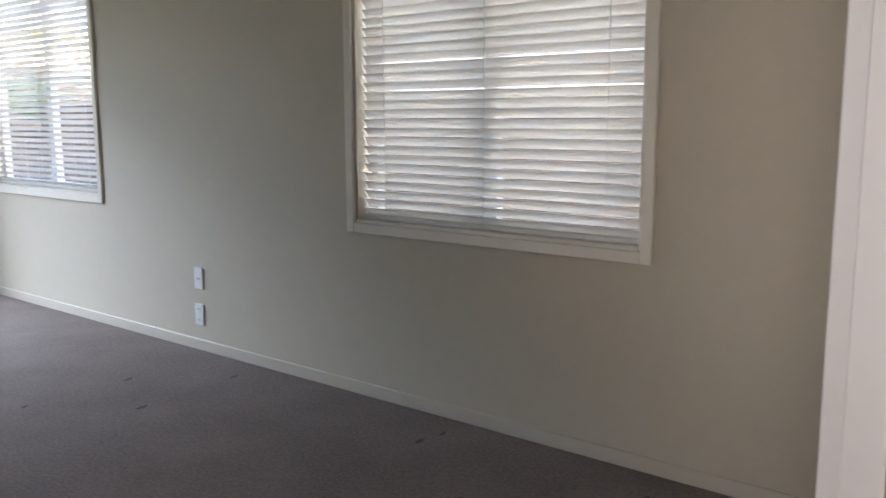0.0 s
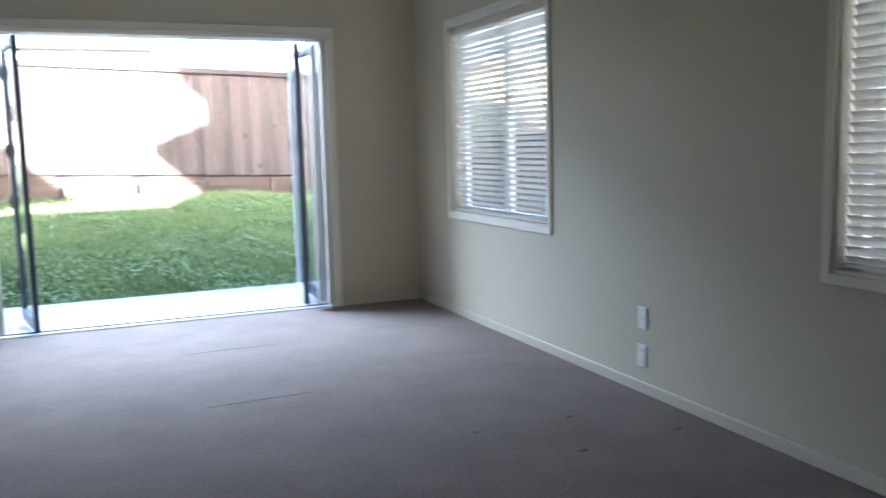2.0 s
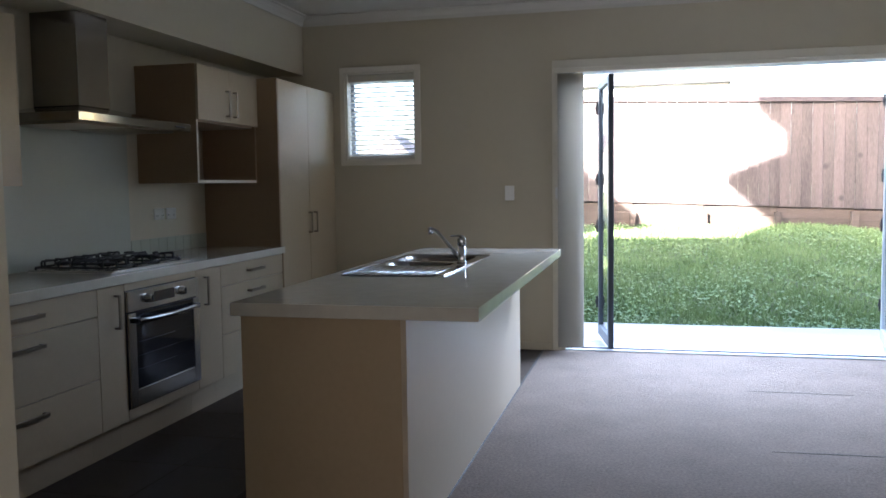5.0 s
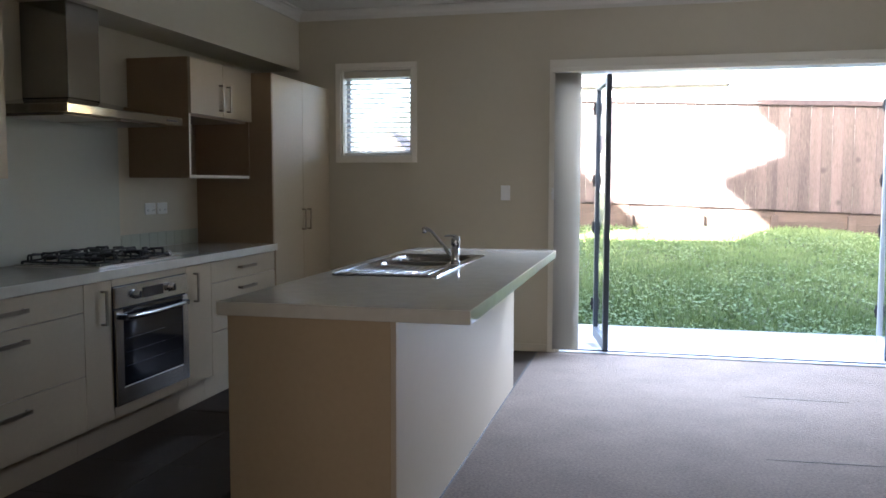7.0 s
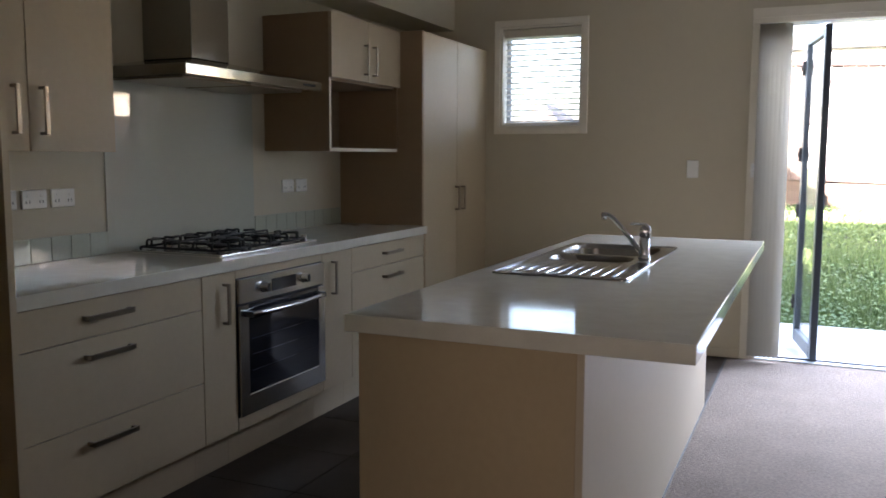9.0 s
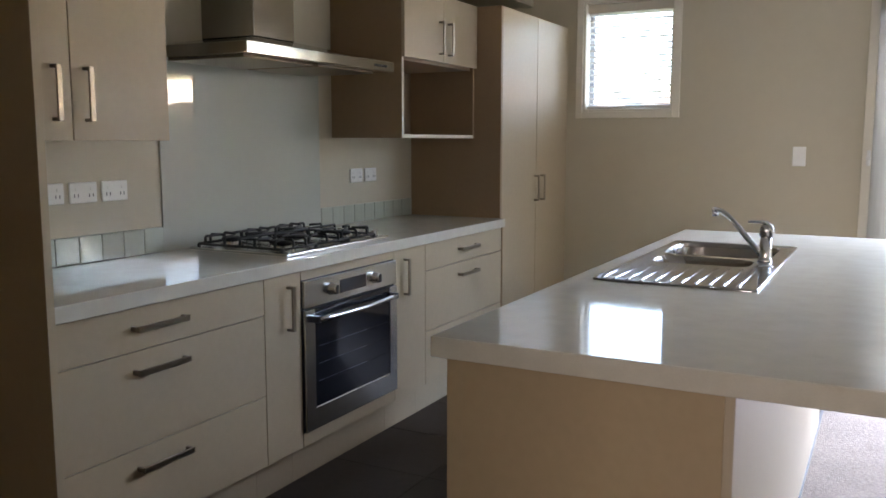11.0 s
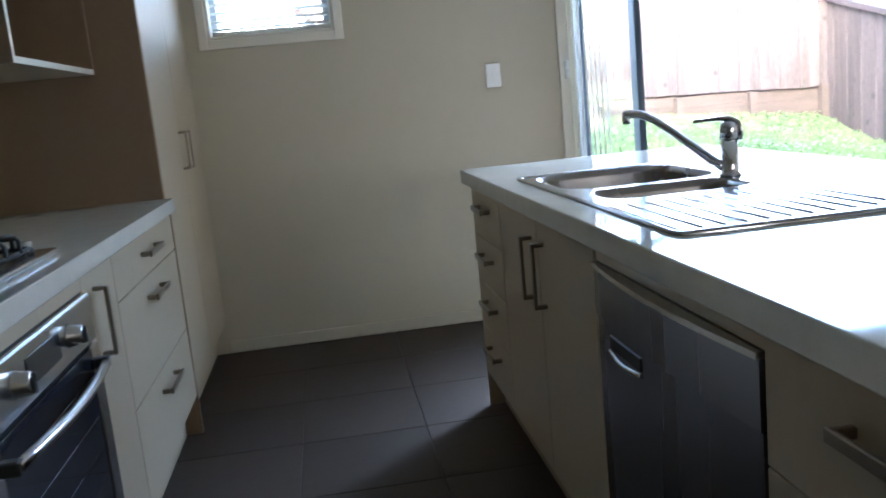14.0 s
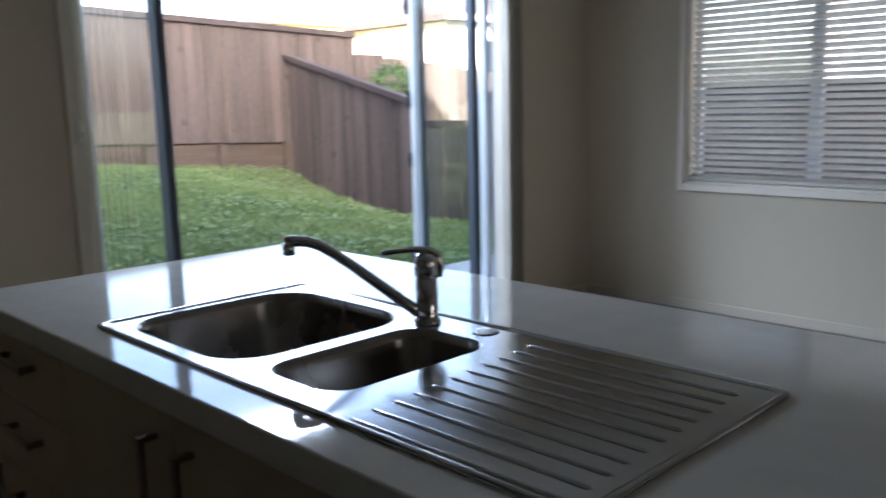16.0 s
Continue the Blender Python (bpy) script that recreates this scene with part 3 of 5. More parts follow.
FX, BT = -5.262, 0.852   # front plane of the bench cabinets, underside of the benchtop
OUT = (1, 0, 0)


def base_unit(y0, y1, fronts, label, group="bench cabinets", off=0.0):
    """A floor cabinet on the kitchen wall. fronts: rows of (z0, z1, handle) with handle None, 'h', ('v', y)."""
    e = thing("base_cabinet", ((FX + XK) / 2, (y0 + y1) / 2, 0), label, "kitchen cabinet", group)
    part("body", bx(B(), XK + 0.02, FX - 0.019, y0 + 0.001, y1 - 0.001, 0.15, BT - 0.002), LAM, e)
    part("kickboard", bx(B(), FX - 0.075, FX - 0.058, y0 + 0.0005, y1 - 0.0005, 0.0005, 0.149), LAM, e)
    for z0, z1, hd in fronts:
        p = part("drawer" if hd == "h" else "door", bx(B(), FX - 0.018, FX, y0 + 0.0015, y1 - 0.0015, z0 + 0.0015, z1 - 0.0015, 0.0012), LAM, e)
        if hd == "h":
            c, zz = (y0 + y1) / 2 + off, z1 - min(0.062, (z1 - z0) * 0.5)
            bar_handle(p, (FX, c - 0.1, zz), (FX, c + 0.1, zz), OUT)
        elif hd:
            bar_handle(p, (FX, hd[1], z1 - 0.21), (FX, hd[1], z1 - 0.05), OUT)
    return e


Y = {"d0": -4.09, "p0": -3.19, "o0": -2.975, "o1": -2.29, "q1": -2.0, "pan": -1.1}
base_unit(Y["d0"], Y["p0"], [(0.15, 0.415, "h"), (0.415, 0.715, "h"), (0.715, BT - 0.004, "h")], "beige laminate cabinet with three wide drawers", off=-0.05)
base_unit(Y["p0"], Y["o0"], [(0.15, BT - 0.004, ("v", Y["o0"] - 0.083))], "narrow beige laminate cabinet beside the oven")
base_unit(Y["o1"], Y["q1"], [(0.15, BT - 0.004, ("v", Y["o1"] + 0.088))], "narrow beige laminate cabinet between oven and drawers")
base_unit(Y["q1"], Y["pan"], [(0.15, 0.415, "h"), (0.415, 0.715, "h"), (0.715, BT - 0.004, "h")], "beige laminate cabinet with three drawers beside the pantry")
solid("benchtop", bx(B(), XK + 0.001, -5.238, YN + 0.001, Y["pan"] - 0.001, BT, 0.9, 0.003, 2), STONE, "polished cream stone benchtop along the kitchen wall", "benchtop")

# oven
o = thing("oven", (-5.5, (Y["o0"] + Y["o1"]) / 2, 0), "built in stainless steel oven with a dark glass door", "oven")
oy0, oy1 = Y["o0"] + 0.004, Y["o1"] - 0.004
oc = (oy0 + oy1) / 2
part("housing", bx(B(), XK + 0.05, FX - 0.003, oy0, oy1, 0.15, BT - 0.003), BLACK, o)
part("kickboard", bx(B(), FX - 0.075, FX - 0.058, Y["o0"] + 0.0005, Y["o1"] - 0.0005, 0.0005, 0.149), LAM, o)
part("filler", bx(B(), FX - 0.0025, FX, Y["o0"] + 0.001, Y["o1"] - 0.001, 0.812, BT - 0.004, 0.0008), LAM, o)
part("lower_filler", bx(B(), FX - 0.0025, FX, Y["o0"] + 0.001, Y["o1"] - 0.001, 0.151, 0.206, 0.0008), LAM, o)
cp = part("control_panel", bx(B(), FX - 0.002, FX + 0.016, oy0, oy1, 0.700, 0.808, 0.004), STEEL, o)
part("display", bx(B(), FX + 0.0162, FX + 0.0185, oc - 0.105, oc + 0.085, 0.728, 0.782, 0.001), DISPLAY, cp)
for yy in (oc - 0.17, oc + 0.15):
    k = part("knob", tube(B(), [(FX + 0.0162, yy, 0.756), (FX + 0.020, yy, 0.756), (FX + 0.044, yy, 0.756), (FX + 0.047, yy, 0.756)], [0.026, 0.023, 0.020, 0.016], 20), STEEL, cp)
    part("grip", bx(B(), FX + 0.0472, FX + 0.053, yy - 0.004, yy + 0.004, 0.738, 0.774, 0.002), INK, k)
dr = part("oven_door", bx(B(), FX - 0.002, FX + 0.005, oy0 + 0.001, oy1 - 0.001, 0.21, 0.694, 0.001), BLACK, o)
part("door_stile", bx(B(), FX + 0.0052, FX + 0.018, oy0, oy0 + 0.062, 0.21, 0.694, 0.003), STEEL, dr)
part("door_stile", bx(B(), FX + 0.0052, FX + 0.018, oy1 - 0.062, oy1, 0.21, 0.694, 0.003), STEEL, dr)
part("door_rail", bx(B(), FX + 0.0052, FX + 0.018, oy0 + 0.0622, oy1 - 0.0622, 0.21, 0.30, 0.003), STEEL, dr)
part("door_glass", bx(B(), FX + 0.006, FX + 0.015, oy0 + 0.0625, oy1 - 0.0625, 0.3005, 0.6295, 0.002), OVENGL, dr)
part("top_glass", bx(B(), FX + 0.0125, FX + 0.0165, oy0 + 0.0625, oy1 - 0.0625, 0.632, 0.692, 0.001), OVENGL, dr)
hy = [oy0 + 0.05 + (oy1 - oy0 - 0.1) * k / 10 for k in range(11)]
hd = part("door_handle", tube(B(), [(FX + 0.042 + 0.022 * math.sin(math.pi * k / 10), hy[k], 0.655) for k in range(11)], 0.011, 12), STEEL, dr)
for yy in (hy[0], hy[-1]):
    part("handle_post", bx(B(), FX + 0.0167, FX + 0.05, yy - 0.012, yy + 0.012, 0.642, 0.668, 0.003), BLACK, hd)
for zz in (0.40, 0.47, 0.54):
    part("rack", tube(B(), [(FX + 0.0152, oy0 + 0.085, zz), (FX + 0.0152, oy1 - 0.085, zz)], 0.0006, 6), DWST, dr)

# pantry
PX, PZ = -5.272, 2.09
e = thing("pantry", ((PX + XK) / 2, Y["pan"] / 2, 0), "tall beige laminate pantry with two doors", "pantry cabinet")
part("body", bx(B(), XK + 0.02, PX - 0.019, Y["pan"] + 0.018, -0.004, 0.15, PZ - 0.001), LAM, e)
part("side_panel", bx(B(), XK + 0.001, PX - 0.001, Y["pan"], Y["pan"] + 0.0175, 0.0005, PZ, 0.001), LAMSIDE, e, "laminate side panel, browner for its shade")
part("kickboard", bx(B(), PX - 0.075, PX - 0.058, Y["pan"] + 0.018, -0.0125, 0.0005, 0.149), LAM, e)
# Narrow dark strip, from the floor up to the benchtop only.
part("filler_strip", bx(B(), PX - 0.0005, FX + 0.003, Y["pan"] + 0.0005, Y["pan"] + 0.017, 0.0005, BT - 0.001, 0.001), LAMSIDE, e, "narrow dark strip beside the pantry door")
for y0, y1, hyy in ((Y["pan"] + 0.019, -0.555, -0.605), (-0.552, -0.004, -0.502)):
    p = part("door", bx(B(), PX - 0.018, PX, y0, y1, 0.152, PZ - 0.002, 0.0012), LAM, e)
    bar_handle(p, (PX, hyy + 0.025, 0.975), (PX, hyy + 0.025, 1.125), OUT)

# microwave cabinet
MX = -5.44
my0, my1 = -1.915, Y["pan"] - 0.002
e = thing("microwave_cabinet", ((MX + XK) / 2, (my0 + my1) / 2, 1.355), "wall cabinet with two doors above an empty open niche", "wall cabinet")
part("side_panel", bx(B(), XK + 0.001, MX, my0, my0 + 0.018, 1.355, PZ, 0.001), LAMSIDE, e)
part("side_panel", bx(B(), XK + 0.001, MX, my1 - 0.018, my1, 1.355, PZ, 0.001), LAMSIDE, e)
part("niche_floor", bx(B(), XK + 0.001, MX, my0 + 0.0185, my1 - 0.0185, 1.355, 1.373, 0.001), LAM, e)
part("niche_top", bx(B(), XK + 0.001, MX - 0.02, my0 + 0.0185, my1 - 0.0185, 1.735, 1.753, 0.001), INSIDE, e)
part("back_panel", bx(B(), XK + 0.002, XK + 0.010, my0 + 0.0185, my1 - 0.0185, 1.374, 1.734), INSIDE, e)
part("front_edge", bx(B(), MX + 0.0004, MX + 0.0016, my0, my0 + 0.018, 1.355, 1.745, 0.0004), TRIM, e, "pale edging strip")
part("front_edge", bx(B(), MX + 0.0004, MX + 0.0016, my0 + 0.0185, my1 - 0.0185, 1.355, 1.373, 0.0004), TRIM, e, "pale edging strip")
part("body", bx(B(), XK + 0.002, MX - 0.02, my0 + 0.019, my1 - 0.019, 1.754, PZ - 0.001), LAM, e)
mc = (my0 + my1) / 2
for y0, y1, hyy in ((my0 + 0.0005, mc - 0.0015, mc - 0.05), (mc + 0.0015, my1 - 0.0005, mc + 0.05)):
    p = part("door", bx(B(), MX + 0.0002, MX + 0.018, y0, y1, 1.748, PZ - 0.002, 0.0012), LAM, e)
    bar_handle(p, (MX + 0.018, hyy, 1.79), (MX + 0.018, hyy, 1.95), OUT)

# wall cabinets
UX = -5.42
e = thing("wall_cabinet", ((UX + XK) / 2, -3.77, 1.346), "beige laminate wall cabinet with two doors beside the hood", "wall cabinet")
part("body", bx(B(), XK + 0.001, UX - 0.019, YN + 0.001, -3.456, 1.346, PZ), LAM, e)
for y1, y2, hyy in ((YN + 0.001, -3.8315, -3.893), (-3.8285, -3.456, -3.783)):
    p = part("door", bx(B(), UX - 0.018, UX, y1, y2, 1.34, PZ - 0.001, 0.0012), LAM, e)
    bar_handle(p, (UX, hyy, 1.40), (UX, hyy, 1.55), OUT)

tp = thing("tall_end_panel", (-5.53, YN - 0.012, 0), "tall dark brown laminate panel at the end of the bench", "end panel")
part("board", bx(B(), XK + 0.001, -5.203, YN - 0.024, YN - 0.0005, 0.0005, 2.2445, 0.001), LAMSIDE, tp)
part("front_edge", bx(B(), -5.2028, -5.2012, YN - 0.024, YN - 0.0005, 0.0005, 2.2445, 0.0004), LAM, tp, "pale edging strip")

# splashback and tile upstand
SY0, SY1 = -3.085, -2.03
solid("glass_splashback", bx(B(), XK + 0.0005, XK + 0.0065, SY0, SY1, 0.901, 1.70, 0.001), SPLASH, "pale green back painted glass splashback behind the cooktop", "splashback")
u = thing("tile_upstand", (XK, -2.9, 0.9), "row of grey green glossy tiles along the benchtop", "tile upstand")
part("grout", bx(B(), XK + 0.0005, XK + 0.004, YN + 0.002, SY0 - 0.002, 0.9005, 1.0), TGROUT, u)
part("grout", bx(B(), XK + 0.0005, XK + 0.004, SY1 + 0.002, Y["pan"] - 0.002, 0.9005, 1.0), TGROUT, u)
tm = mesh_of(bx(B(), 0, 0.005, 0.001, 0.099, 0.001, 0.097, 0.0012), GTILE, "tile")
pieces("tile", tm, [(XK + 0.0041, SY0 - 0.1 * (k + 1), 0.902) for k in range(10)] + [(XK + 0.0041, SY1 + 0.004 + 0.1 * k, 0.902) for k in range(9)], u)

# range hood
HC = -2.615
h = thing("range_hood", (XK, HC, 1.65), "stainless steel canopy range hood under the bulkhead", "range hood")
hy0, hy1, hx = -3.12, -2.10, -5.37
m = B()
bx(m, XK + 0.001, hx, hy0, hy1, 1.655, 1.70, 0.003)
part("canopy", m, HOODST, h)
m = B()
vs = [m.verts.new(p) for p in ((XK + 0.001, hy0 + 0.01, 1.7005), (hx - 0.01, hy0 + 0.01, 1.7005), (hx - 0.01, hy1 - 0.01, 1.7005), (XK + 0.001, hy1 - 0.01, 1.7005))]
cy0, cy1, cx = -2.83, -2.57, XK + 0.28
vt = [m.verts.new(p) for p in ((XK + 0.001, cy0, 1.755), (cx, cy0, 1.755), (cx, cy1, 1.755), (XK + 0.001, cy1, 1.755))]
for k in range(4):
    m.faces.new((vs[k], vs[(k + 1) % 4], vt[(k + 1) % 4], vt[k]))
m.faces.new(vs[::-1])
m.faces.new(vt)
part("canopy_top", m, HOODST, h)
part("chimney", bx(B(), XK + 0.001, cx, cy0, cy1, 1.7555, 2.244, 0.003), HOODST, h)
for y0 in (hy0 + 0.05, HC + 0.005):
    part("filter", bx(B(), XK + 0.05, hx - 0.06, y0, y0 + 0.425, 1.646, 1.6545, 0.003), HANDLE, h)
for k in range(5):
    part("button", tube(B(), [(hx + 0.0005, hy1 - 0.16 + 0.022 * k, 1.678), (hx + 0.005, hy1 - 0.16 + 0.022 * k, 1.678)], 0.006, 10), INK, h)

# gas cooktop
c = thing("gas_cooktop", (-5.55, oc, 0.9), "stainless steel gas cooktop with black iron trivets", "cooktop")
ky0, ky1, kx0, kx1 = oc - 0.37, oc + 0.37, -5.80, -5.305
part("tray", bx(B(), kx0, kx1, ky0, ky1, 0.9005, 0.914, 0.004, 2), STEEL, c)
spots = [(-5.43, oc - 0.24, 0.045), (-5.69, oc - 0.24, 0.036), (-5.56, oc - 0.02, 0.062), (-5.43, oc + 0.18, 0.034), (-5.69, oc + 0.18, 0.045)]
for x, yv, r in spots:
    bu = part("burner", tube(B(), [(x, yv, 0.9142), (x, yv, 0.922), (x, yv, 0.926), (x, yv, 0.937)], [r * 1.25, r * 1.15, r, r], 20), STEEL, c)
    part("burner_cap", tube(B(), [(x, yv, 0.9372), (x, yv, 0.945), (x, yv, 0.949)], [r * 1.12, r * 1.12, r * 0.85], 20), IRON, bu)
for g0, g1 in ((ky0 + 0.02, oc - 0.137), (oc - 0.132, oc + 0.092), (oc + 0.097, ky1 - 0.07)):
    m = B()
    q = 0.0055
    xa, xb, lo_z, hi_z = kx0 + 0.035, kx1 - 0.035, 0.926, 0.958
    tube(m, [(xa, g0, lo_z), (xb, g0, lo_z), (xb, g1, lo_z), (xa, g1, lo_z), (xa, g0, lo_z)], q, 8)
    gm = (g0 + g1) / 2
    for xx in (xa, xb):
        for yy in (g0, g1):
            tube(m, [(xx, yy, 0.9145), (xx, yy, lo_z)], 0.007, 8)
    for cx_ in (xa + 0.085, xb - 0.085):
        for yy, sg in ((g0, 1), (g1, -1)):
            for dx in (-0.05, 0.05):
                tube(m, [(cx_ + dx, yy, lo_z), (cx_ + dx, yy, hi_z - 0.006), (cx_ + dx, yy + sg * 0.006, hi_z), (cx_ + dx * 0.7, yy + sg * 0.07, hi_z)], q, 8)
    for xx, sg in ((xa, 1), (xb, -1)):
        for dy in (-0.04, 0.04):
            tube(m, [(xx, gm + dy, lo_z), (xx, gm + dy, hi_z - 0.006), (xx + sg * 0.006, gm + dy, hi_z), (xx + sg * 0.07, gm + dy * 0.7, hi_z)], q, 8)
    tube(m, [((xa + xb) / 2, g0, lo_z), ((xa + xb) / 2, g0 + 0.004, hi_z), ((xa + xb) / 2, g1 - 0.004, hi_z), ((xa + xb) / 2, g1, lo_z)], q, 8)
    part("trivet", m, IRON, c, "black cast iron trivet")
for k in range(5):
    xx = kx1 - 0.06 - 0.095 * k
    part("knob", tube(B(), [(xx, ky1 - 0.035, 0.9142), (xx, ky1 - 0.035, 0.918), (xx, ky1 - 0.035, 0.936), (xx, ky1 - 0.035, 0.938)], [0.021, 0.018, 0.016, 0.012], 16), STEEL, c)

# ---- island ----
IX0, IX1, IY0, IY1 = -4.203, -3.272, -3.88, -1.21
CX0, CX1 = -4.172, -3.537          # cabinet fronts and the room side panel
IT = 0.851
SX0, SX1, SYa, SYb = -4.125, -3.625, -2.945, -1.775   # sink
NEG = (-1, 0, 0)


def ring_top(bm, x0, x1, y0, y1, hx0, hx1, hy0_, hy1_, z0, z1):
    """A slab with a rectangular cut-out."""
    o = [(x0, y0), (x1, y0), (x1, y1), (x0, y1)]
    i = [(hx0, hy0_), (hx1, hy0_), (hx1, hy1_), (hx0, hy1_)]
    V = {(k, s, z): bm.verts.new((*p, z)) for z in (z0, z1) for s, q in (("o", o), ("i", i)) for k, p in enumerate(q)}
    for k in range(4):
        j = (k + 1) % 4
        bm.faces.new((V[k, "o", z1], V[j, "o", z1], V[j, "i", z1], V[k, "i", z1]))
        bm.faces.new((V[k, "o", z0], V[k, "i", z0], V[j, "i", z0], V[j, "o", z0]))
        bm.faces.new((V[k, "o", z0], V[j, "o", z0], V[j, "o", z1], V[k, "o", z1]))
        bm.faces.new((V[k, "i", z0], V[k, "i", z1], V[j, "i", z1], V[j, "i", z0]))
    return bm


m = ring_top(B(), IX0, IX1, IY0, IY1, SX0 + 0.012, SX1 - 0.012, SYa + 0.012, SYb - 0.012, IT, 0.9)
outer = [ed for ed in m.edges if all(abs(v.co.x - IX0) < 1e-4 or abs(v.co.x - IX1) < 1e-4 or abs(v.co.y - IY0) < 1e-4 or abs(v.co.y - IY1) < 1e-4 for v in ed.verts) and not any(SX0 < v.co.x < SX1 for v in ed.verts)]
bmesh.ops.bevel(m, geom=outer, offset=0.003, segments=2, affect="EDGES", profile=0.5)
solid("island_benchtop", m, STONE, "polished cream stone benchtop on the kitchen island", "benchtop")


def island_unit(y0, y1, fronts, label):
    e = thing("island_cabinet", (-3.85, (y0 + y1) / 2, 0), label, "kitchen cabinet", "island cabinets")
    part("body", bx(B(), CX0 + 0.019, CX1 - 0.022, y0 + 0.001, y1 - 0.001, 0.14, 0.70 if "sink" in label else IT - 0.003), LAM, e)
    part("kickboard", bx(B(), CX0 + 0.06, CX0 + 0.076, y0 + 0.0005, y1 - 0.0005, 0.0005, 0.139), INSIDE, e)
    for a0, a1, z0, z1, hd in fronts:
        p = part("drawer" if hd == "h" else "door", bx(B(), CX0, CX0 + 0.018, a0 + 0.0015, a1 - 0.0015, z0 + 0.0015, z1 - 0.0015, 0.0012), LAM, e)
        if hd == "h":
            c_, zz = (a0 + a1) / 2, z1 - 0.06
            bar_handle(p, (CX0, c_ - 0.08, zz), (CX0, c_ + 0.08, zz), NEG)
        else:
            bar_handle(p, (CX0, hd[1], z1 - 0.22), (CX0, hd[1], z1 - 0.06), NEG)
    return e


zt = IT - 0.012
island_unit(IY0 + 0.045, -3.305, [(IY0 + 0.045, -3.305, z0, z1, "h") for z0, z1 in ((0.14, 0.42), (0.42, 0.66), (0.66, zt))], "beige laminate island cabinet with drawers beside the dishwasher")
island_unit(-2.632, -1.70, [(-2.632, -2.167, 0.14, zt, ("v", -2.225)), (-2.165, -1.70, 0.14, zt, ("v", -2.105))], "beige laminate sink cabinet with two doors")
island_unit(-1.70, IY1 - 0.02, [(-1.70, IY1 - 0.02, z0, z1, "h") for z0, z1 in ((0.14, 0.33), (0.33, 0.50), (0.50, 0.67), (0.67, zt))], "beige laminate island cabinet with four drawers")
ki = thing("kitchen_island", (-3.55, -2.5, 0), "pale panelled surround of the kitchen island", "kitchen island")
part("room_side_panel", bx(B(), CX1 - 0.02, CX1, IY0 + 0.022, IY1 - 0.018, 0.0005, IT - 0.001, 0.001), PANEL, ki, "pale painted panel")
part("end_panel", bx(B(), CX0 + 0.001, CX1 - 0.0205, IY0 + 0.022, IY0 + 0.044, 0.0005, IT - 0.001, 0.001), ENDLAM, ki, "tan laminate panel")
part("end_panel", bx(B(), CX0 + 0.001, CX1 - 0.0205, IY1 - 0.0195, IY1 - 0.018, 0.0005, IT - 0.001), LAM, ki)

# dishwasher
w = thing("dishwasher", (-3.88, -2.97, 0), "dark stainless steel dishwasher under the island benchtop", "dishwasher")
wy0, wy1 = -3.302, -2.635
part("body", bx(B(), CX0 + 0.02, -3.60, wy0 + 0.002, wy1 - 0.002, 0.08, IT - 0.004), BLACK, w)
part("filler", bx(B(), CX0 + 0.004, CX0 + 0.0195, wy0 + 0.002, wy1 - 0.002, 0.812, IT - 0.004), LAM, w)


def bowed(y0, y1, z0, z1, x, bow, th=0.02, n=10):
    """A front panel that bulges towards the aisle."""
    m = B()
    rows = []
    for k in range(n + 1):
        yy = y0 + (y1 - y0) * k / n
        xx = x - bow * math.sin(math.pi * k / n)
        rows.append([m.verts.new(p) for p in ((xx, yy, z0), (xx, yy, z1), (x + th, yy, z1), (x + th, yy, z0))])
    for a, c_ in zip(rows, rows[1:]):
        for k in range(4):
            m.faces.new((a[k], a[(k + 1) % 4], c_[(k + 1) % 4], c_[k]))
    m.faces.new(rows[0])
    m.faces.new(rows[-1][::-1])
    return m


dp = part("front_door", bowed(wy0 + 0.003, wy1 - 0.003, 0.11, 0.70, CX0 + 0.0, 0.008), DWST, w)
part("control_strip", bowed(wy0 + 0.003, wy1 - 0.003, 0.703, 0.80, CX0 - 0.004, 0.016, 0.024), DWST, w)
part("top_edge", bowed(wy0 + 0.003, wy1 - 0.003, 0.8003, 0.81, CX0 - 0.008, 0.018, 0.028), STEEL, w)
part("recess_handle", bx(B(), CX0 - 0.0125, CX0 - 0.0065, -2.90, -2.74, 0.655, 0.685, 0.003), BLACK, dp)
part("grip_lip", tube(B(), [(CX0 - 0.010 - 0.006 * math.sin(math.pi * k / 8), -2.90 + 0.02 * k, 0.652 - 0.006 * math.sin(math.pi * k / 8)) for k in range(9)], 0.006, 8), STEEL, dp)
part("kickboard", bx(B(), CX0 + 0.06, CX0 + 0.076, wy0 + 0.001, wy1 - 0.001, 0.0005, 0.079), BLACK, w)


# sink
def rrect(x0, x1, y0, y1, r, n=6):
    pts = []
    for cx_, cy_, a0 in ((x1 - r, y1 - r, 0), (x0 + r, y1 - r, 90), (x0 + r, y0 + r, 180), (x1 - r, y0 + r, 270)):
        for k in range(n + 1):
            a = radians(a0 + 90 * k / n)
            pts.append((cx_ + r * math.cos(a), cy_ + r * math.sin(a)))
    return pts


def loft(bm, loops, close=True):
    rings = [[bm.verts.new(p) for p in L] for L in loops]
    for a, c_ in zip(rings, rings[1:]):
        for k in range(len(a)):
            f = bm.faces.new((a[k], a[(k + 1) % len(a)], c_[(k + 1) % len(a)], c_[k]))
            f.smooth = True
    if close:
        bm.faces.new(rings[-1])


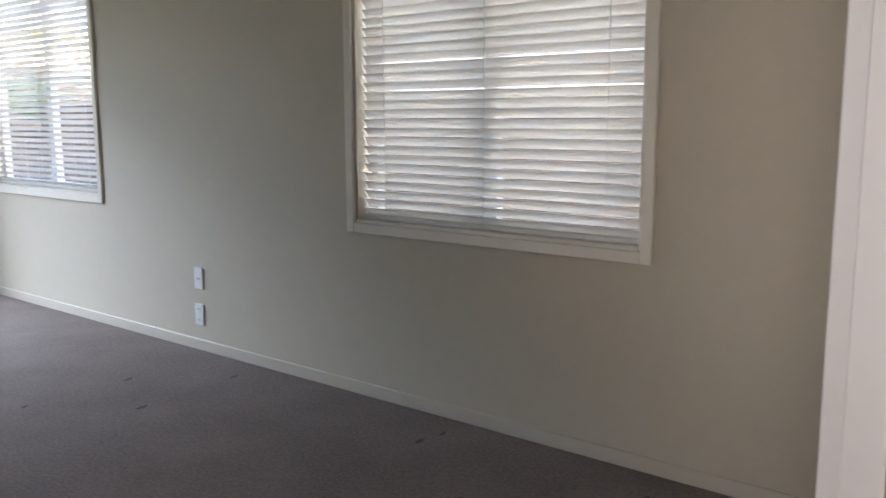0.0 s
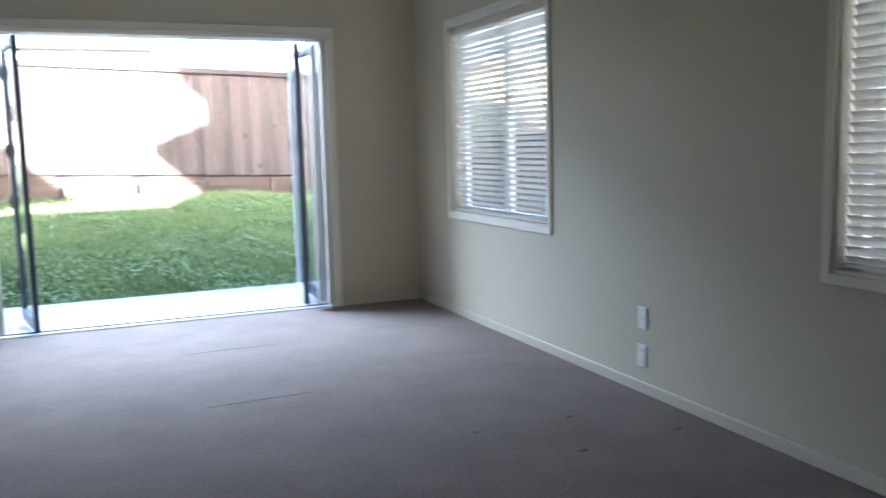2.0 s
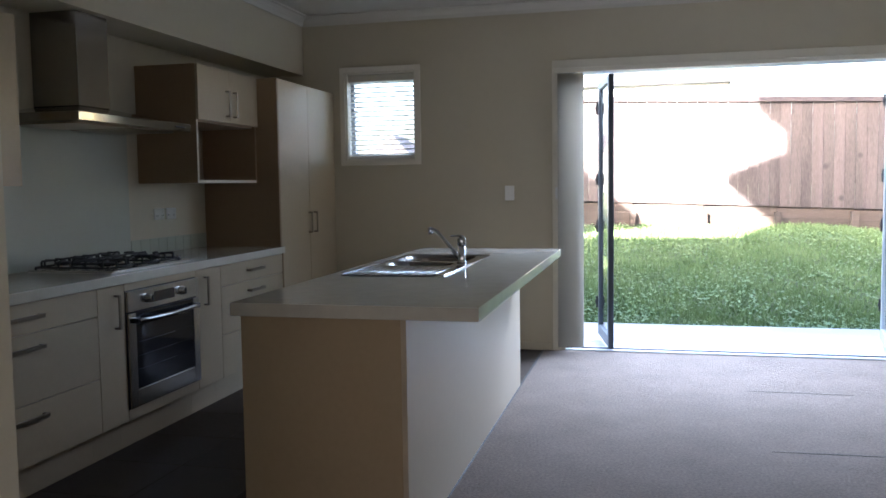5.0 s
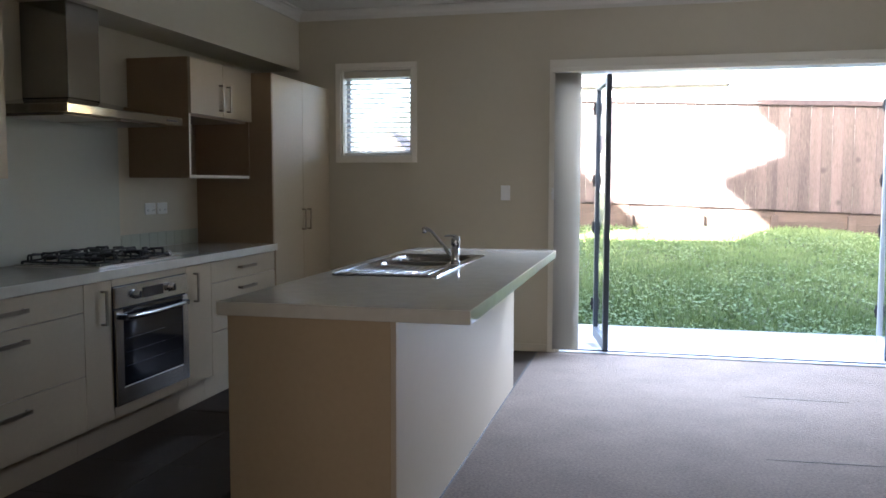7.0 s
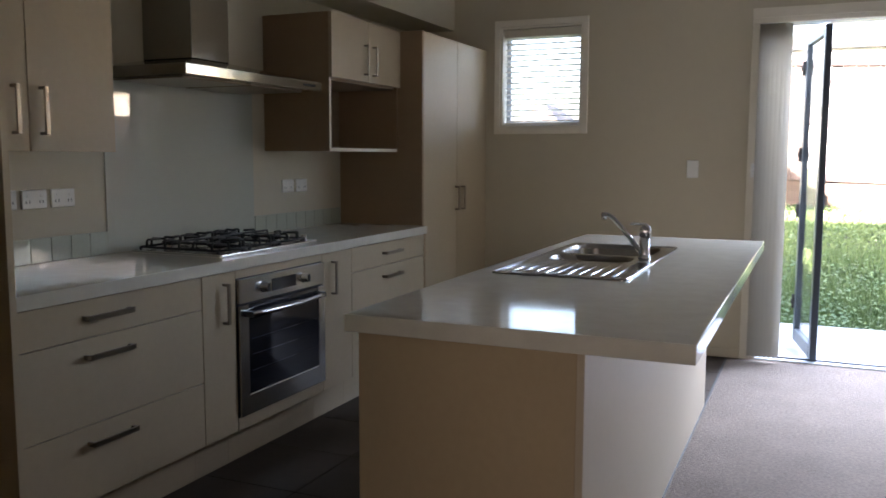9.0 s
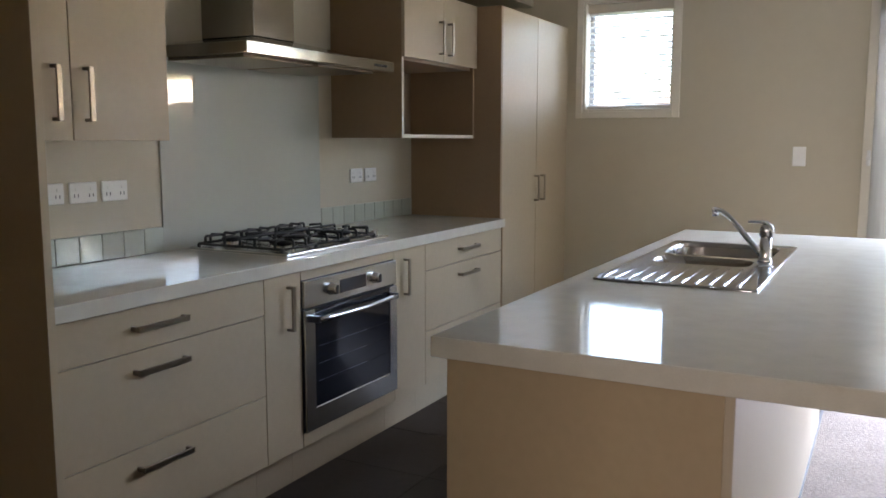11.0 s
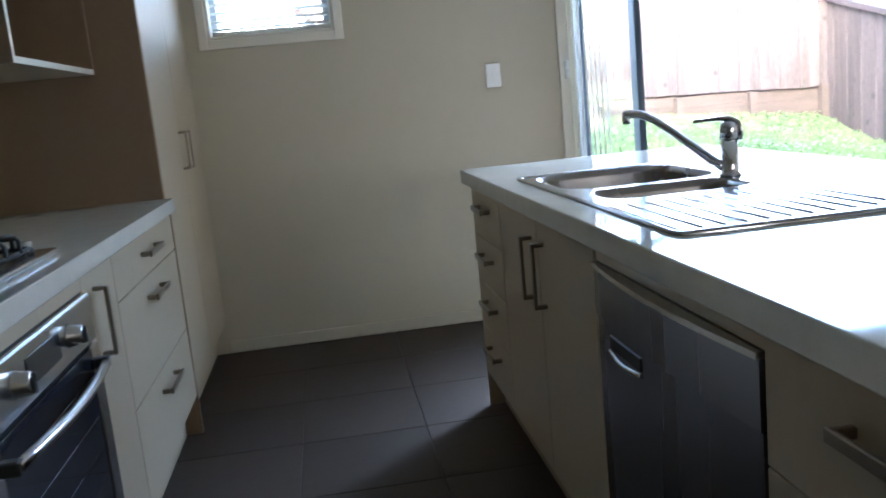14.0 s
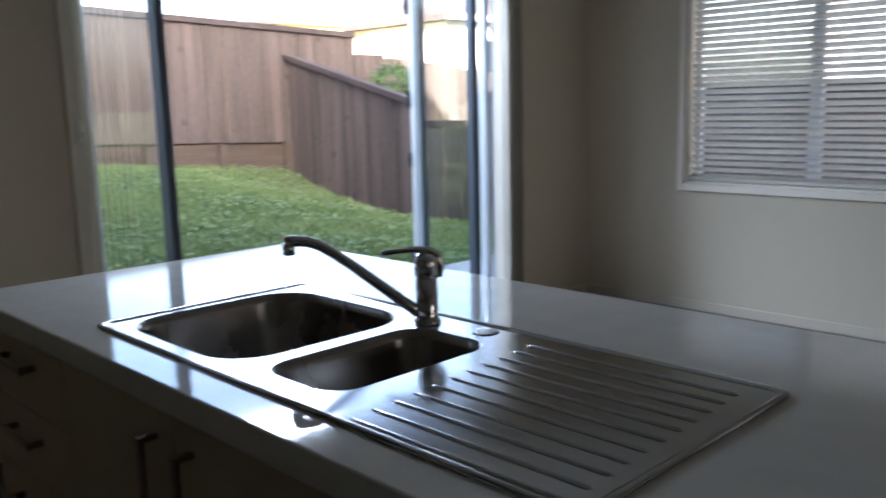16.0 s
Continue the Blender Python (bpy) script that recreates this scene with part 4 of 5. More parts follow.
def bowl(x0, x1, y0, y1, r, depth, z):
    m = B()
    L = []
    for inset, dz, rr in ((0, 0, r), (0.004, -0.004, r), (0.008, -0.02, r), (0.016, -depth + 0.03, r), (0.03, -depth + 0.006, r * 0.9), (0.06, -depth, r * 0.7)):
        L.append([(px, py, z + dz) for px, py in rrect(x0 + inset, x1 - inset, y0 + inset, y1 - inset, rr)])
    loft(m, L)
    return m


SZ = 0.9045
BB, SB = (-4.092, -3.678, -2.222, -1.803), (-4.068, -3.718, -2.468, -2.264)
s_ = thing("kitchen_sink", (-3.875, -2.36, 0.9), "stainless steel sink with two bowls and a ribbed drainer", "sink")
m = B()
outer_pts = rrect(SX0, SX1, SYa, SYb, 0.02, 3)
ov = [m.verts.new((*p, SZ)) for p in outer_pts]
edges = [m.edges.new((ov[k], ov[(k + 1) % len(ov)])) for k in range(len(ov))]
for (x0, x1, y0, y1), r in ((BB, 0.098), (SB, 0.058)):
    iv = [m.verts.new((*p, SZ)) for p in rrect(x0, x1, y0, y1, r)]
    edges += [m.edges.new((iv[k], iv[(k + 1) % len(iv)])) for k in range(len(iv))]
bmesh.ops.triangle_fill(m, edges=edges, use_beauty=True)
rim = part("sink_top", m, SINKST, s_)
m = B()
prof = ((0.0, 0.0008), (0.0, 0.0055), (0.004, 0.0078), (0.009, 0.0075), (0.013, 0.0046))
loft(m, [[(px, py, 0.9 + dz) for px, py in rrect(SX0 - 0.002 + i_, SX1 + 0.002 - i_, SYa - 0.002 + i_, SYb + 0.002 - i_, 0.02, 3)] for i_, dz in prof], close=False)
part("rim", m, SINKST, s_)
# Bowls take the darkened steel, so their shade is painted in.
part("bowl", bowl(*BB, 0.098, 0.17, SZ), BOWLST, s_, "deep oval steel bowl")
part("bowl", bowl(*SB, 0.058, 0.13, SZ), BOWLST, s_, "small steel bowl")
for cx_, cy_, zz in ((-3.905, -2.01, SZ - 0.1695), (-3.885, -2.33, SZ - 0.1295)):
    wst = part("waste", tube(B(), [(cx_, cy_, zz), (cx_, cy_, zz + 0.002), (cx_, cy_, zz + 0.0035)], [0.042, 0.042, 0.036], 20), CHROME, s_)
    part("strainer", tube(B(), [(cx_, cy_, zz + 0.0036), (cx_, cy_, zz + 0.005)], [0.024, 0.022], 16), INK, wst)
# drainer ribs
for k in range(11):
    xx = SX0 + 0.018 + 0.042 * k
    m = B()
    tube(m, [(xx, SYa + 0.028 + 0.002 * k, SZ - 0.003), (xx, SYa + 0.036 + 0.002 * k, SZ - 0.0031), (xx, -2.562 + 0.004 * k, SZ - 0.0031), (xx, -2.55 + 0.004 * k, SZ - 0.003)], [0.003, 0.006, 0.006, 0.003], 10)
    part("drainer_rib", m, SINKST, s_)
part("overflow_dish", tube(B(), [(-3.67, -2.40, SZ + 0.0003), (-3.67, -2.40, SZ + 0.0015), (-3.67, -2.40, SZ + 0.0016)], [0.026, 0.024, 0.018], 20), BOWLST, s_)

# tap
tx, ty, tz = -3.69, -2.268, SZ
t_ = thing("mixer_tap", (tx, ty, tz), "chrome kitchen mixer tap with a long low spout", "tap")
part("tap_body", tube(B(), [(tx, ty, tz + z_) for z_ in (0.0003, 0.005, 0.009, 0.02, 0.092)], [0.0265, 0.0265, 0.0225, 0.021, 0.021], 24), CHROME, t_)
part("cap", tube(B(), [(tx, ty, tz + z_) for z_ in (0.0925, 0.095, 0.118, 0.127, 0.133, 0.136)], [0.0215, 0.0235, 0.0235, 0.0215, 0.0165, 0.009], 24), CHROME, t_)
dirn = Vector((-0.82, 0.57, 0)).normalized()


def along(rows_):
    """Points of a tap part, given as reach and height along the spout's direction, with radii."""
    return [(tx + dirn.x * a_, ty + dirn.y * a_, tz + z_) for a_, z_, _ in rows_], [r_ for *_, r_ in rows_]


sp = part("spout", tube(B(), *along(((0.014, 0.020, 0.0125), (0.03, 0.032, 0.0118), (0.06, 0.056, 0.011), (0.10, 0.088, 0.0105), (0.14, 0.120, 0.0102), (0.175, 0.146, 0.0102), (0.2, 0.161, 0.0104), (0.222, 0.169, 0.0108), (0.245, 0.171, 0.0112), (0.262, 0.169, 0.0115))), 16), CHROME, t_)
ex, ey = tx + dirn.x * 0.254, ty + dirn.y * 0.254
part("aerator", tube(B(), [(ex, ey, tz + 0.168), (ex, ey, tz + 0.158), (ex, ey, tz + 0.146)], [0.0115, 0.0125, 0.0118], 14), CHROME, sp)
part("lever", tube(B(), *along(((-0.026, 0.088, 0.006), (-0.0285, 0.11, 0.0075), (-0.021, 0.13, 0.0085), (-0.004, 0.1405, 0.008), (0.02, 0.1435, 0.0065), (0.05, 0.142, 0.0052), (0.078, 0.1395, 0.0055), (0.086, 0.138, 0.0035))), 12), CHROME, t_)

# ---- carpet marks ----
def mark(x0, x1, y, w_, skew=0.0):
    m = B()
    n = 16
    rnd_ = random.Random(int((x0 + y) * 1000))
    up, dn = [], []
    for k in range(n + 1):
        xx, yy = x0 + (x1 - x0) * k / n, y + skew * k / n + rnd_.uniform(-0.003, 0.003)
        hw = w_ * (0.35 + 0.65 * math.sin(math.pi * (k + 0.4) / (n + 0.8))) * rnd_.uniform(0.6, 1.2)
        up.append(m.verts.new((xx, yy + hw, 0.0016)))
        dn.append(m.verts.new((xx, yy - hw, 0.0016)))
    for k in range(n):
        m.faces.new((dn[k], dn[k + 1], up[k + 1], up[k]))
    r_ = bmesh.ops.extrude_face_region(m, geom=m.faces[:])
    for v in r_["geom"]:
        if isinstance(v, bmesh.types.BMVert):
            v.co.z = 0.0004
    return m


# Thin dark strips: the shadow inside slits and dents is in their colour.
for x0, x1, y, sk in ((-2.115, -1.50, -1.127, 0.0), (-2.13, -1.565, -2.375, 0.025)):
    solid("trim_carpet_seam", mark(x0, x1, y, 0.007, sk), SEAM, "long dark slit in the carpet pile", "carpet mark", "structure")
for x, y, r in ((-0.735, -3.765, 0.03), (-0.74, -5.27, 0.032), (-0.6, -5.42, 0.03), (-0.28, -4.98, 0.025), (-0.16, -5.0, 0.02), (-0.2, -3.72, 0.025), (-0.55, -3.35, 0.025), (-1.05, -3.35, 0.02), (-0.2, -5.9, 0.02)):
    solid("trim_carpet_dent", mark(x - r, x + r, y, r * 0.45, r * 0.3), SEAM, "small dark dent in the carpet", "carpet mark", "structure")

# wall furniture at the entry
ch = thing("blind_chain", (JX - 0.006, JY - 0.095, 1.3), "hanging loop of bead chain beside the white jamb", "blind chain")
bead = mesh_of(tube(B(), [(0, 0, -0.0028), (0, 0, -0.0016), (0, 0, 0.0016), (0, 0, 0.0028)], [0.0014, 0.0028, 0.0028, 0.0014], 8), HANDLE, "bead")
pieces("bead", bead, [(JX - 0.009, JY - 0.092 - 0.006 * sx, 1.34 + 0.0075 * k) for sx in (0, 1) for k in range(70)], ch)
part("cord", tube(tube(B(), [(JX - 0.009, JY - 0.092, 1.335), (JX - 0.009, JY - 0.092, 1.87)], 0.0006, 5), [(JX - 0.009, JY - 0.098, 1.335), (JX - 0.009, JY - 0.098, 1.87)], 0.0006, 5), HANDLE, ch)

# ---- garden ----
LY, FY, LP = 1.62, 7.0, 2.05   # lawn edge, back fence, foot of the rise


def ground_z(x, y):
    """The lawn's height: flat by the house, rising towards the back fence."""
    u_ = min(max((y - LP) / (FY - LP), 0.0), 1.0)
    back = max(0.63 - 0.07 * max(x + 0.5, 0.0), 0.30)
    bump = 0.05 * math.sin(math.pi * u_) * (1 + 0.5 * math.sin(x * 0.9 + 0.6))
    mid = (back - G) * (0.55 * u_ + 0.45 * u_ * u_ * (3 - 2 * u_)) + bump
    low = (back - G) * u_ ** 4
    w_ = min(max((x - 0.1) / 2.2, 0.0), 1.0)
    return G + mid * (1 - w_) + low * w_


xs = [-300, -120, -60, -30, -18, -12] + [-9 + 0.3 * k for k in range(44)] + [5, 7, 10, 15, 30, 60, 120, 300]
ys = [-300, -120, -60, -30, -15, -11, -9.6, -6, -3, 0, 1.2, 1.6, 1.8] + [2.05 + 0.25 * k for k in range(21)] + [7.6, 9, 12, 20, 40, 80, 150, 300]
verts = [(x, y, ground_z(x, y) if y > 2.04 else G) for y in ys for x in xs]
nx = len(xs)
faces = [(j * nx + i, j * nx + i + 1, (j + 1) * nx + i + 1, (j + 1) * nx + i) for j in range(len(ys) - 1) for i in range(nx - 1)]
me = bpy.data.meshes.new("ground")
me.from_pydata(verts, [], faces)
me.materials.append(SOIL)
for p in me.polygons:
    p.use_smooth = True
tagged(new("ground", me), "grassy ground that rises to the back fence", "ground", kind="structure")

pv = thing("pavement", (-2.0, 1.1, G), "pale concrete patio slab outside the garden door", "patio", kind="structure")
part("slab", bx(B(), -7.5, 1.6, 0.165, LY, G - 0.05, -0.035, 0.006), CONCRETE, pv)

# Unseen side slab, added to bounce light up onto the blinds.
part("slab", bx(B(), 0.2, 2.2, -9.5, 0.1605, G - 0.05, -0.035, 0.006), CONCRETE, pv)

# grass blades as one mesh
rng = np.random.default_rng(3)
N = 62000
gx = rng.uniform(-5.2, 2.75, N)
gy = LY + (FY + 0.1 - LY) * rng.uniform(0, 1, N) ** 1.25
gx = np.where(rng.uniform(0, 1, N) < 0.5, gx, rng.uniform(-3.6, 1.5, N))
keep = gx < 2.45 + 0 * gy
gx, gy = gx[keep], gy[keep]
N = len(gx)
gz = np.array([ground_z(a, c_) for a, c_ in zip(gx, gy)])
ang = rng.uniform(0, 2 * np.pi, N)
patch = 0.6 + 0.5 * np.sin(gx * 2.1 + 1.3 * np.sin(gy * 1.7)) * np.sin(gy * 2.6 + gx)
hgt = rng.uniform(0.02, 0.075, N) * (0.65 + 0.7 * patch)
wid = rng.uniform(0.004, 0.011, N) * 1.5
lean = rng.uniform(0.0, 0.035, N)
la = rng.uniform(0, 2 * np.pi, N)
P0 = np.stack([gx - wid * np.cos(ang), gy - wid * np.sin(ang), gz - 0.004], 1)
P1 = np.stack([gx + wid * np.cos(ang), gy + wid * np.sin(ang), gz - 0.004], 1)
P2 = np.stack([gx + lean * np.cos(la), gy + lean * np.sin(la), gz + hgt], 1)
V3 = np.stack([P0, P1, P2], 1).reshape(-1, 3)
me = bpy.data.meshes.new("grass")
me.from_pydata(V3.tolist(), [], np.arange(3 * N).reshape(-1, 3).tolist())
me.materials.append(BLADE)
tagged(new("grass", me), "short uneven green lawn with clover", "grass", kind="stuff")
# clover: broad pale leaves in patches, as one mesh
rng = np.random.default_rng(8)
fv, ff = [], []
for k in range(26000):
    a, c_ = rng.uniform(-4.5, 2.3), LY + 0.03 + (FY - LY) * rng.uniform(0, 1) ** 1.5
    if math.sin(a * 2.3 + 0.5 + math.sin(c_ * 1.9)) * math.sin(c_ * 3.1 + a) + rng.uniform(-1.0, 1.0) < 0.15:
        continue
    z_, r = ground_z(a, c_) + rng.uniform(0.025, 0.065), rng.uniform(0.009, 0.021)
    t0, tx_, ty_ = rng.uniform(0, 6.283), rng.uniform(-0.5, 0.5), rng.uniform(-0.5, 0.5)
    i0 = len(fv)
    for q in range(5):
        u, w = r * math.cos(t0 + 1.2566 * q), r * math.sin(t0 + 1.2566 * q)
        fv.append((a + u, c_ + w, z_ + tx_ * u + ty_ * w))
    ff.append(tuple(range(i0, i0 + 5)))
me = bpy.data.meshes.new("clover")
me.from_pydata(fv, [], ff)
me.materials.append(CLOVER)
tagged(new("clover", me), "patches of pale green clover leaves in the lawn", "clover", kind="stuff")

# ---- fences ----
FXC = 2.42                      # fence corner
BZ0, BZ1 = 0.90, 2.50           # foot and top of the back fence's boards
FALL = 0.035
bf = thing("back_fence", (-2.5, FY, 0.5), "tall brown stained board fence on a timber plinth", "fence")
bl = [mesh_of(bx(B(), 0.002, 0.148, -0.012, 0.012, 0, hh, 0.003), FENCE, "board") for hh in (BZ1 - BZ0, BZ1 - BZ0 - 0.012, BZ1 - BZ0 + 0.008)]
rr = random.Random(5)
for k in range(56):
    x = FXC + 1.25 - 0.15 * (k + 1)
    pieces("board", bl[k % 3], [(x, FY + 0.009 * (k % 2) + rr.uniform(-0.003, 0.003), BZ0 - FALL * x + rr.uniform(-0.004, 0.004))], bf)


def falling(bm, x0, x1, y0, y1, z0, z1):
    """A rail that falls with the fence towards +x."""
    bx(bm, x0, x1, y0, y1, z0, z1, 0.005)
    for v in bm.verts:
        v.co.z -= FALL * v.co.x
    return bm


part("cap_rail", falling(B(), -4.85, FXC + 1.25, FY - 0.05, FY + 0.06, BZ1 - 0.03, BZ1 + 0.05), FENCED, bf)
part("rail", falling(B(), -4.85, FXC + 0.95, FY + 0.085, FY + 0.12, 0.80, 1.0), FENCED, bf)
part("rail", falling(B(), -4.85, FXC + 0.95, FY + 0.024, FY + 0.06, 2.2, 2.29), FENCED, bf)
low = mesh_of(bx(B(), 0.002, 0.148, -0.012, 0.012, 0, 1.2, 0.003), FENCE, "board")
pieces("board", low, [(FXC + 1.26 + 0.15 * k, FY, 0.9 - 0.05 * (k // 4)) for k in range(30)], bf)
post = mesh_of(bx(B(), -0.05, 0.05, -0.05, 0.05, -0.1, 0.70, 0.004), PLINTH, "post")
for k in range(7):
    pieces("post", post, [(FXC - 0.06 - 1.07 * k, FY - 0.02, 0.15)], bf)
pl = mesh_of(bx(B(), 0.0, 1.06, -0.025, 0.02, 0, 0.1478, 0.004), PLINTH, "plinth_board")
for k in range(6):
    for q in range(4):
        pieces("plinth_board", pl, [(FXC - 0.06 - 1.07 * (k + 1) + 0.005, FY + 0.055 + rr.uniform(-0.004, 0.004), 0.262 - FALL * (FXC - 0.6 - 1.07 * (k + 1)) + 0.148 * q)], bf)
sf = thing("side_fence", (FXC, 3.5, 0.0), "dark brown board fence with a capped sloping top", "fence")
sb = {}


def side_top(y):
    return 2.04 - 0.262 * (7.0 - y) if y > 4.1 else 1.08 if y > 3.3 else 1.40


for k in range(110):
    y = FY - 0.04 - 0.15 * (k + 1)
    z0 = (ground_z(2.3, y) if y > LY else G) + 0.02
    hh = round((side_top(y) - z0) / 0.02) * 0.02
    if hh not in sb:
        sb[hh] = mesh_of(bx(B(), -0.012, 0.012, 0.002, 0.148, 0, hh, 0.003), FENCE, "board")
    pieces("board", sb[hh], [(FXC + 0.008 * (k % 2) + rr.uniform(-0.003, 0.003), y, side_top(y) - hh - 0.012)], sf)
m = B()
cap = [(FXC - 0.06, -0.035), (FXC + 0.06, -0.035), (FXC + 0.06, 0.04), (FXC - 0.06, 0.04)]
ra = [[m.verts.new((x, y, side_top(max(y, 4.101)) + dz - 0.005)) for x, dz in cap] for y in (FY - 0.02, 4.06)]
for k in range(4):
    m.faces.new((ra[0][k], ra[0][(k + 1) % 4], ra[1][(k + 1) % 4], ra[1][k]))
m.faces.new(ra[0])
m.faces.new(ra[1][::-1])
part("cap_rail", m, FENCED, sf, "sloping timber capping")
part("cap_rail", bx(B(), FXC - 0.06, FXC + 0.06, 3.4, 4.05, 1.05, 1.12, 0.005), FENCED, sf)
part("cap_rail", bx(B(), FXC - 0.06, FXC + 0.06, -9.6, 3.39, 1.37, 1.44, 0.005), FENCED, sf)

# ---- weatherboards of the house itself, and an unseen roof that casts its shadow ----
hs = thing("house_cladding", (0, 0.2, 0), "painted weatherboards on the outside of the house", "weatherboards", kind="structure")
m = B()
for k in range(16):
    z0 = 0.0 + 0.17 * k
    for x0, x1 in ((DX1 + 0.06, 0.18),):
        vs = [m.verts.new(p) for p in ((x0, 0.162, z0), (x1, 0.162, z0), (x1, 0.162, z0 + 0.18), (x0, 0.162, z0 + 0.18), (x0, 0.186, z0), (x1, 0.186, z0), (x1, 0.168, z0 + 0.18), (x0, 0.168, z0 + 0.18))]
        for f in ((0, 3, 2, 1), (4, 5, 6, 7), (0, 1, 5, 4), (3, 7, 6, 2), (0, 4, 7, 3), (1, 2, 6, 5)):
            m.faces.new([vs[i] for i in f])
part("weatherboards", m, CLAD, hs)
part("corner_board", bx(B(), DX1 + 0.0005, DX1 + 0.059, 0.162, 0.196, 0, DZ + 0.06, 0.003), ALUL, hs)


def hip_roof(bm, x0, x1, y0, y1, z, h, over=0.45):
    x0, x1, y0, y1 = x0 - over, x1 + over, y0 - over, y1 + over
    w_ = min(x1 - x0, y1 - y0) / 2
    if x1 - x0 > y1 - y0:
        r0, r1 = (x0 + w_, (y0 + y1) / 2, z + h), (x1 - w_, (y0 + y1) / 2, z + h)
    else:
        r0, r1 = ((x0 + x1) / 2, y0 + w_, z + h), ((x0 + x1) / 2, y1 - w_, z + h)
    q = [bm.verts.new(p) for p in ((x0, y0, z), (x1, y0, z), (x1, y1, z), (x0, y1, z))]
    lo_ = [bm.verts.new((v.co.x, v.co.y, z - 0.16)) for v in q]
    a, c_ = bm.verts.new(r0), bm.verts.new(r1)
    if x1 - x0 > y1 - y0:
        fs = ((q[0], q[1], c_, a), (q[1], q[2], c_), (q[2], q[3], a, c_), (q[3], q[0], a))
    else:
        fs = ((q[0], q[1], a), (q[1], q[2], c_, a), (q[2], q[3], c_), (q[3], q[0], a, c_))
    for f in fs:
        bm.faces.new(f)
    for k in range(4):
        bm.faces.new((q[k], lo_[k], lo_[(k + 1) % 4], q[(k + 1) % 4]))
    bm.faces.new(lo_)
    return bm


# Out of view; outline worked back from the shadow edge on the fence.
up = thing("shadow_upper_storey", (-1.0, -6, 2.9), "unseen upper storey and roof shaped to shade the fence", "house", kind="structure")
part("wall", bx(B(), -5.65, -0.95, -12.0, -2.5, 2.95, 5.46), CLAD, up)
m = B()
gab = [(-6.094, 5.466), (-0.506, 5.466), (-0.506, 5.593), (-3.3, 6.77), (-6.094, 5.593)]
ends = [[m.verts.new((x, y, z)) for x, z in gab] for y in (-12.4, -2.056)]
for k in range(5):
    m.faces.new((ends[0][k], ends[0][(k + 1) % 5], ends[1][(k + 1) % 5], ends[1][k]))
m.faces.new(ends[0][::-1])
m.faces.new(ends[1])
part("roof", m, ROOF, up)
# Block and cap added only to notch the shadow's edge.
part("shadow_block", bx(B(), -5.565, -0.95, -6.0, -2.6, 5.7, 6.75, 0.01), CLAD, up)
part("shadow_block_cap", bx(B(), -5.85, -0.65, -6.3, -2.4, 6.7505, 6.95, 0.01), NTRIM, up)
part("roof_lower", hip_roof(B(), -6.0, 0.2, -2.4, 0.2, 2.98, 0.7, 0.3), ROOF, up)


# ---- neighbours ----
def house(name, x0, x1, y0, y1, z0, ze, h, wallm, label, windows=(), over=0.5, gh=0.19, gm=NTRIM):
    e = thing(name, ((x0 + x1) / 2, (y0 + y1) / 2, z0), label, "house")
    part("wall", bx(B(), x0, x1, y0, y1, z0, ze), wallm, e)
    part("roof", hip_roof(B(), x0, x1, y0, y1, ze + 0.17, h, over), ROOF, e)
    part("gutter", bx(B(), x0 - over - 0.1, x1 + over + 0.1, y0 - over - 0.1, y0 - over - 0.005, ze + 0.0, ze + gh, 0.02), gm, e)
    for wx0, wx1, wz0, wz1 in windows:
        w2_ = part("window", bx(B(), wx0, wx1, y0 - 0.03, y0 - 0.002, wz0, wz1, 0.004), WHITE, e)
        part("pane", bx(B(), wx0 + 0.07, wx1 - 0.07, y0 - 0.034, y0 - 0.031, wz0 + 0.07, wz1 - 0.07), OVENGL, w2_)
    return e


house("neighbour_house", -6.2, -1.15, 12.2, 20, 0.2, 3.39, 0.05, NWALL, "white plastered neighbouring house behind the fence", ((-5.6, -4.2, 1.6, 2.8),), 0.06, 0.26)
house("neighbour_house", 8.8, 11.0, 16.5, 20, 0.2, 3.56, 0.03, YELLOW, "pale yellow flat topped house beyond the back fence", (), 0.06, 0.22, YELLOW)
house("neighbour_house", -23.6, -20.6, 54.5, 61, -0.5, 3.6, 1.5, NWALL, "distant house with a dark tiled roof", ((-25, -24, 1.0, 2.2),), 0.3)
house("neighbour_house", -19.0, -13.5, 54.5, 62, -0.5, 3.6, 1.7, NWALL, "distant house with a dark roof beyond the lawn", (), 0.3)
# Wall colour holds the shade and sends less light to the east windows.
house("neighbour_house", 6.4, 15.0, -9, 1.0, -0.1, 5.2, 1.9, NSHADE, "neighbouring house in a shaded blue grey beside the side fence", ())
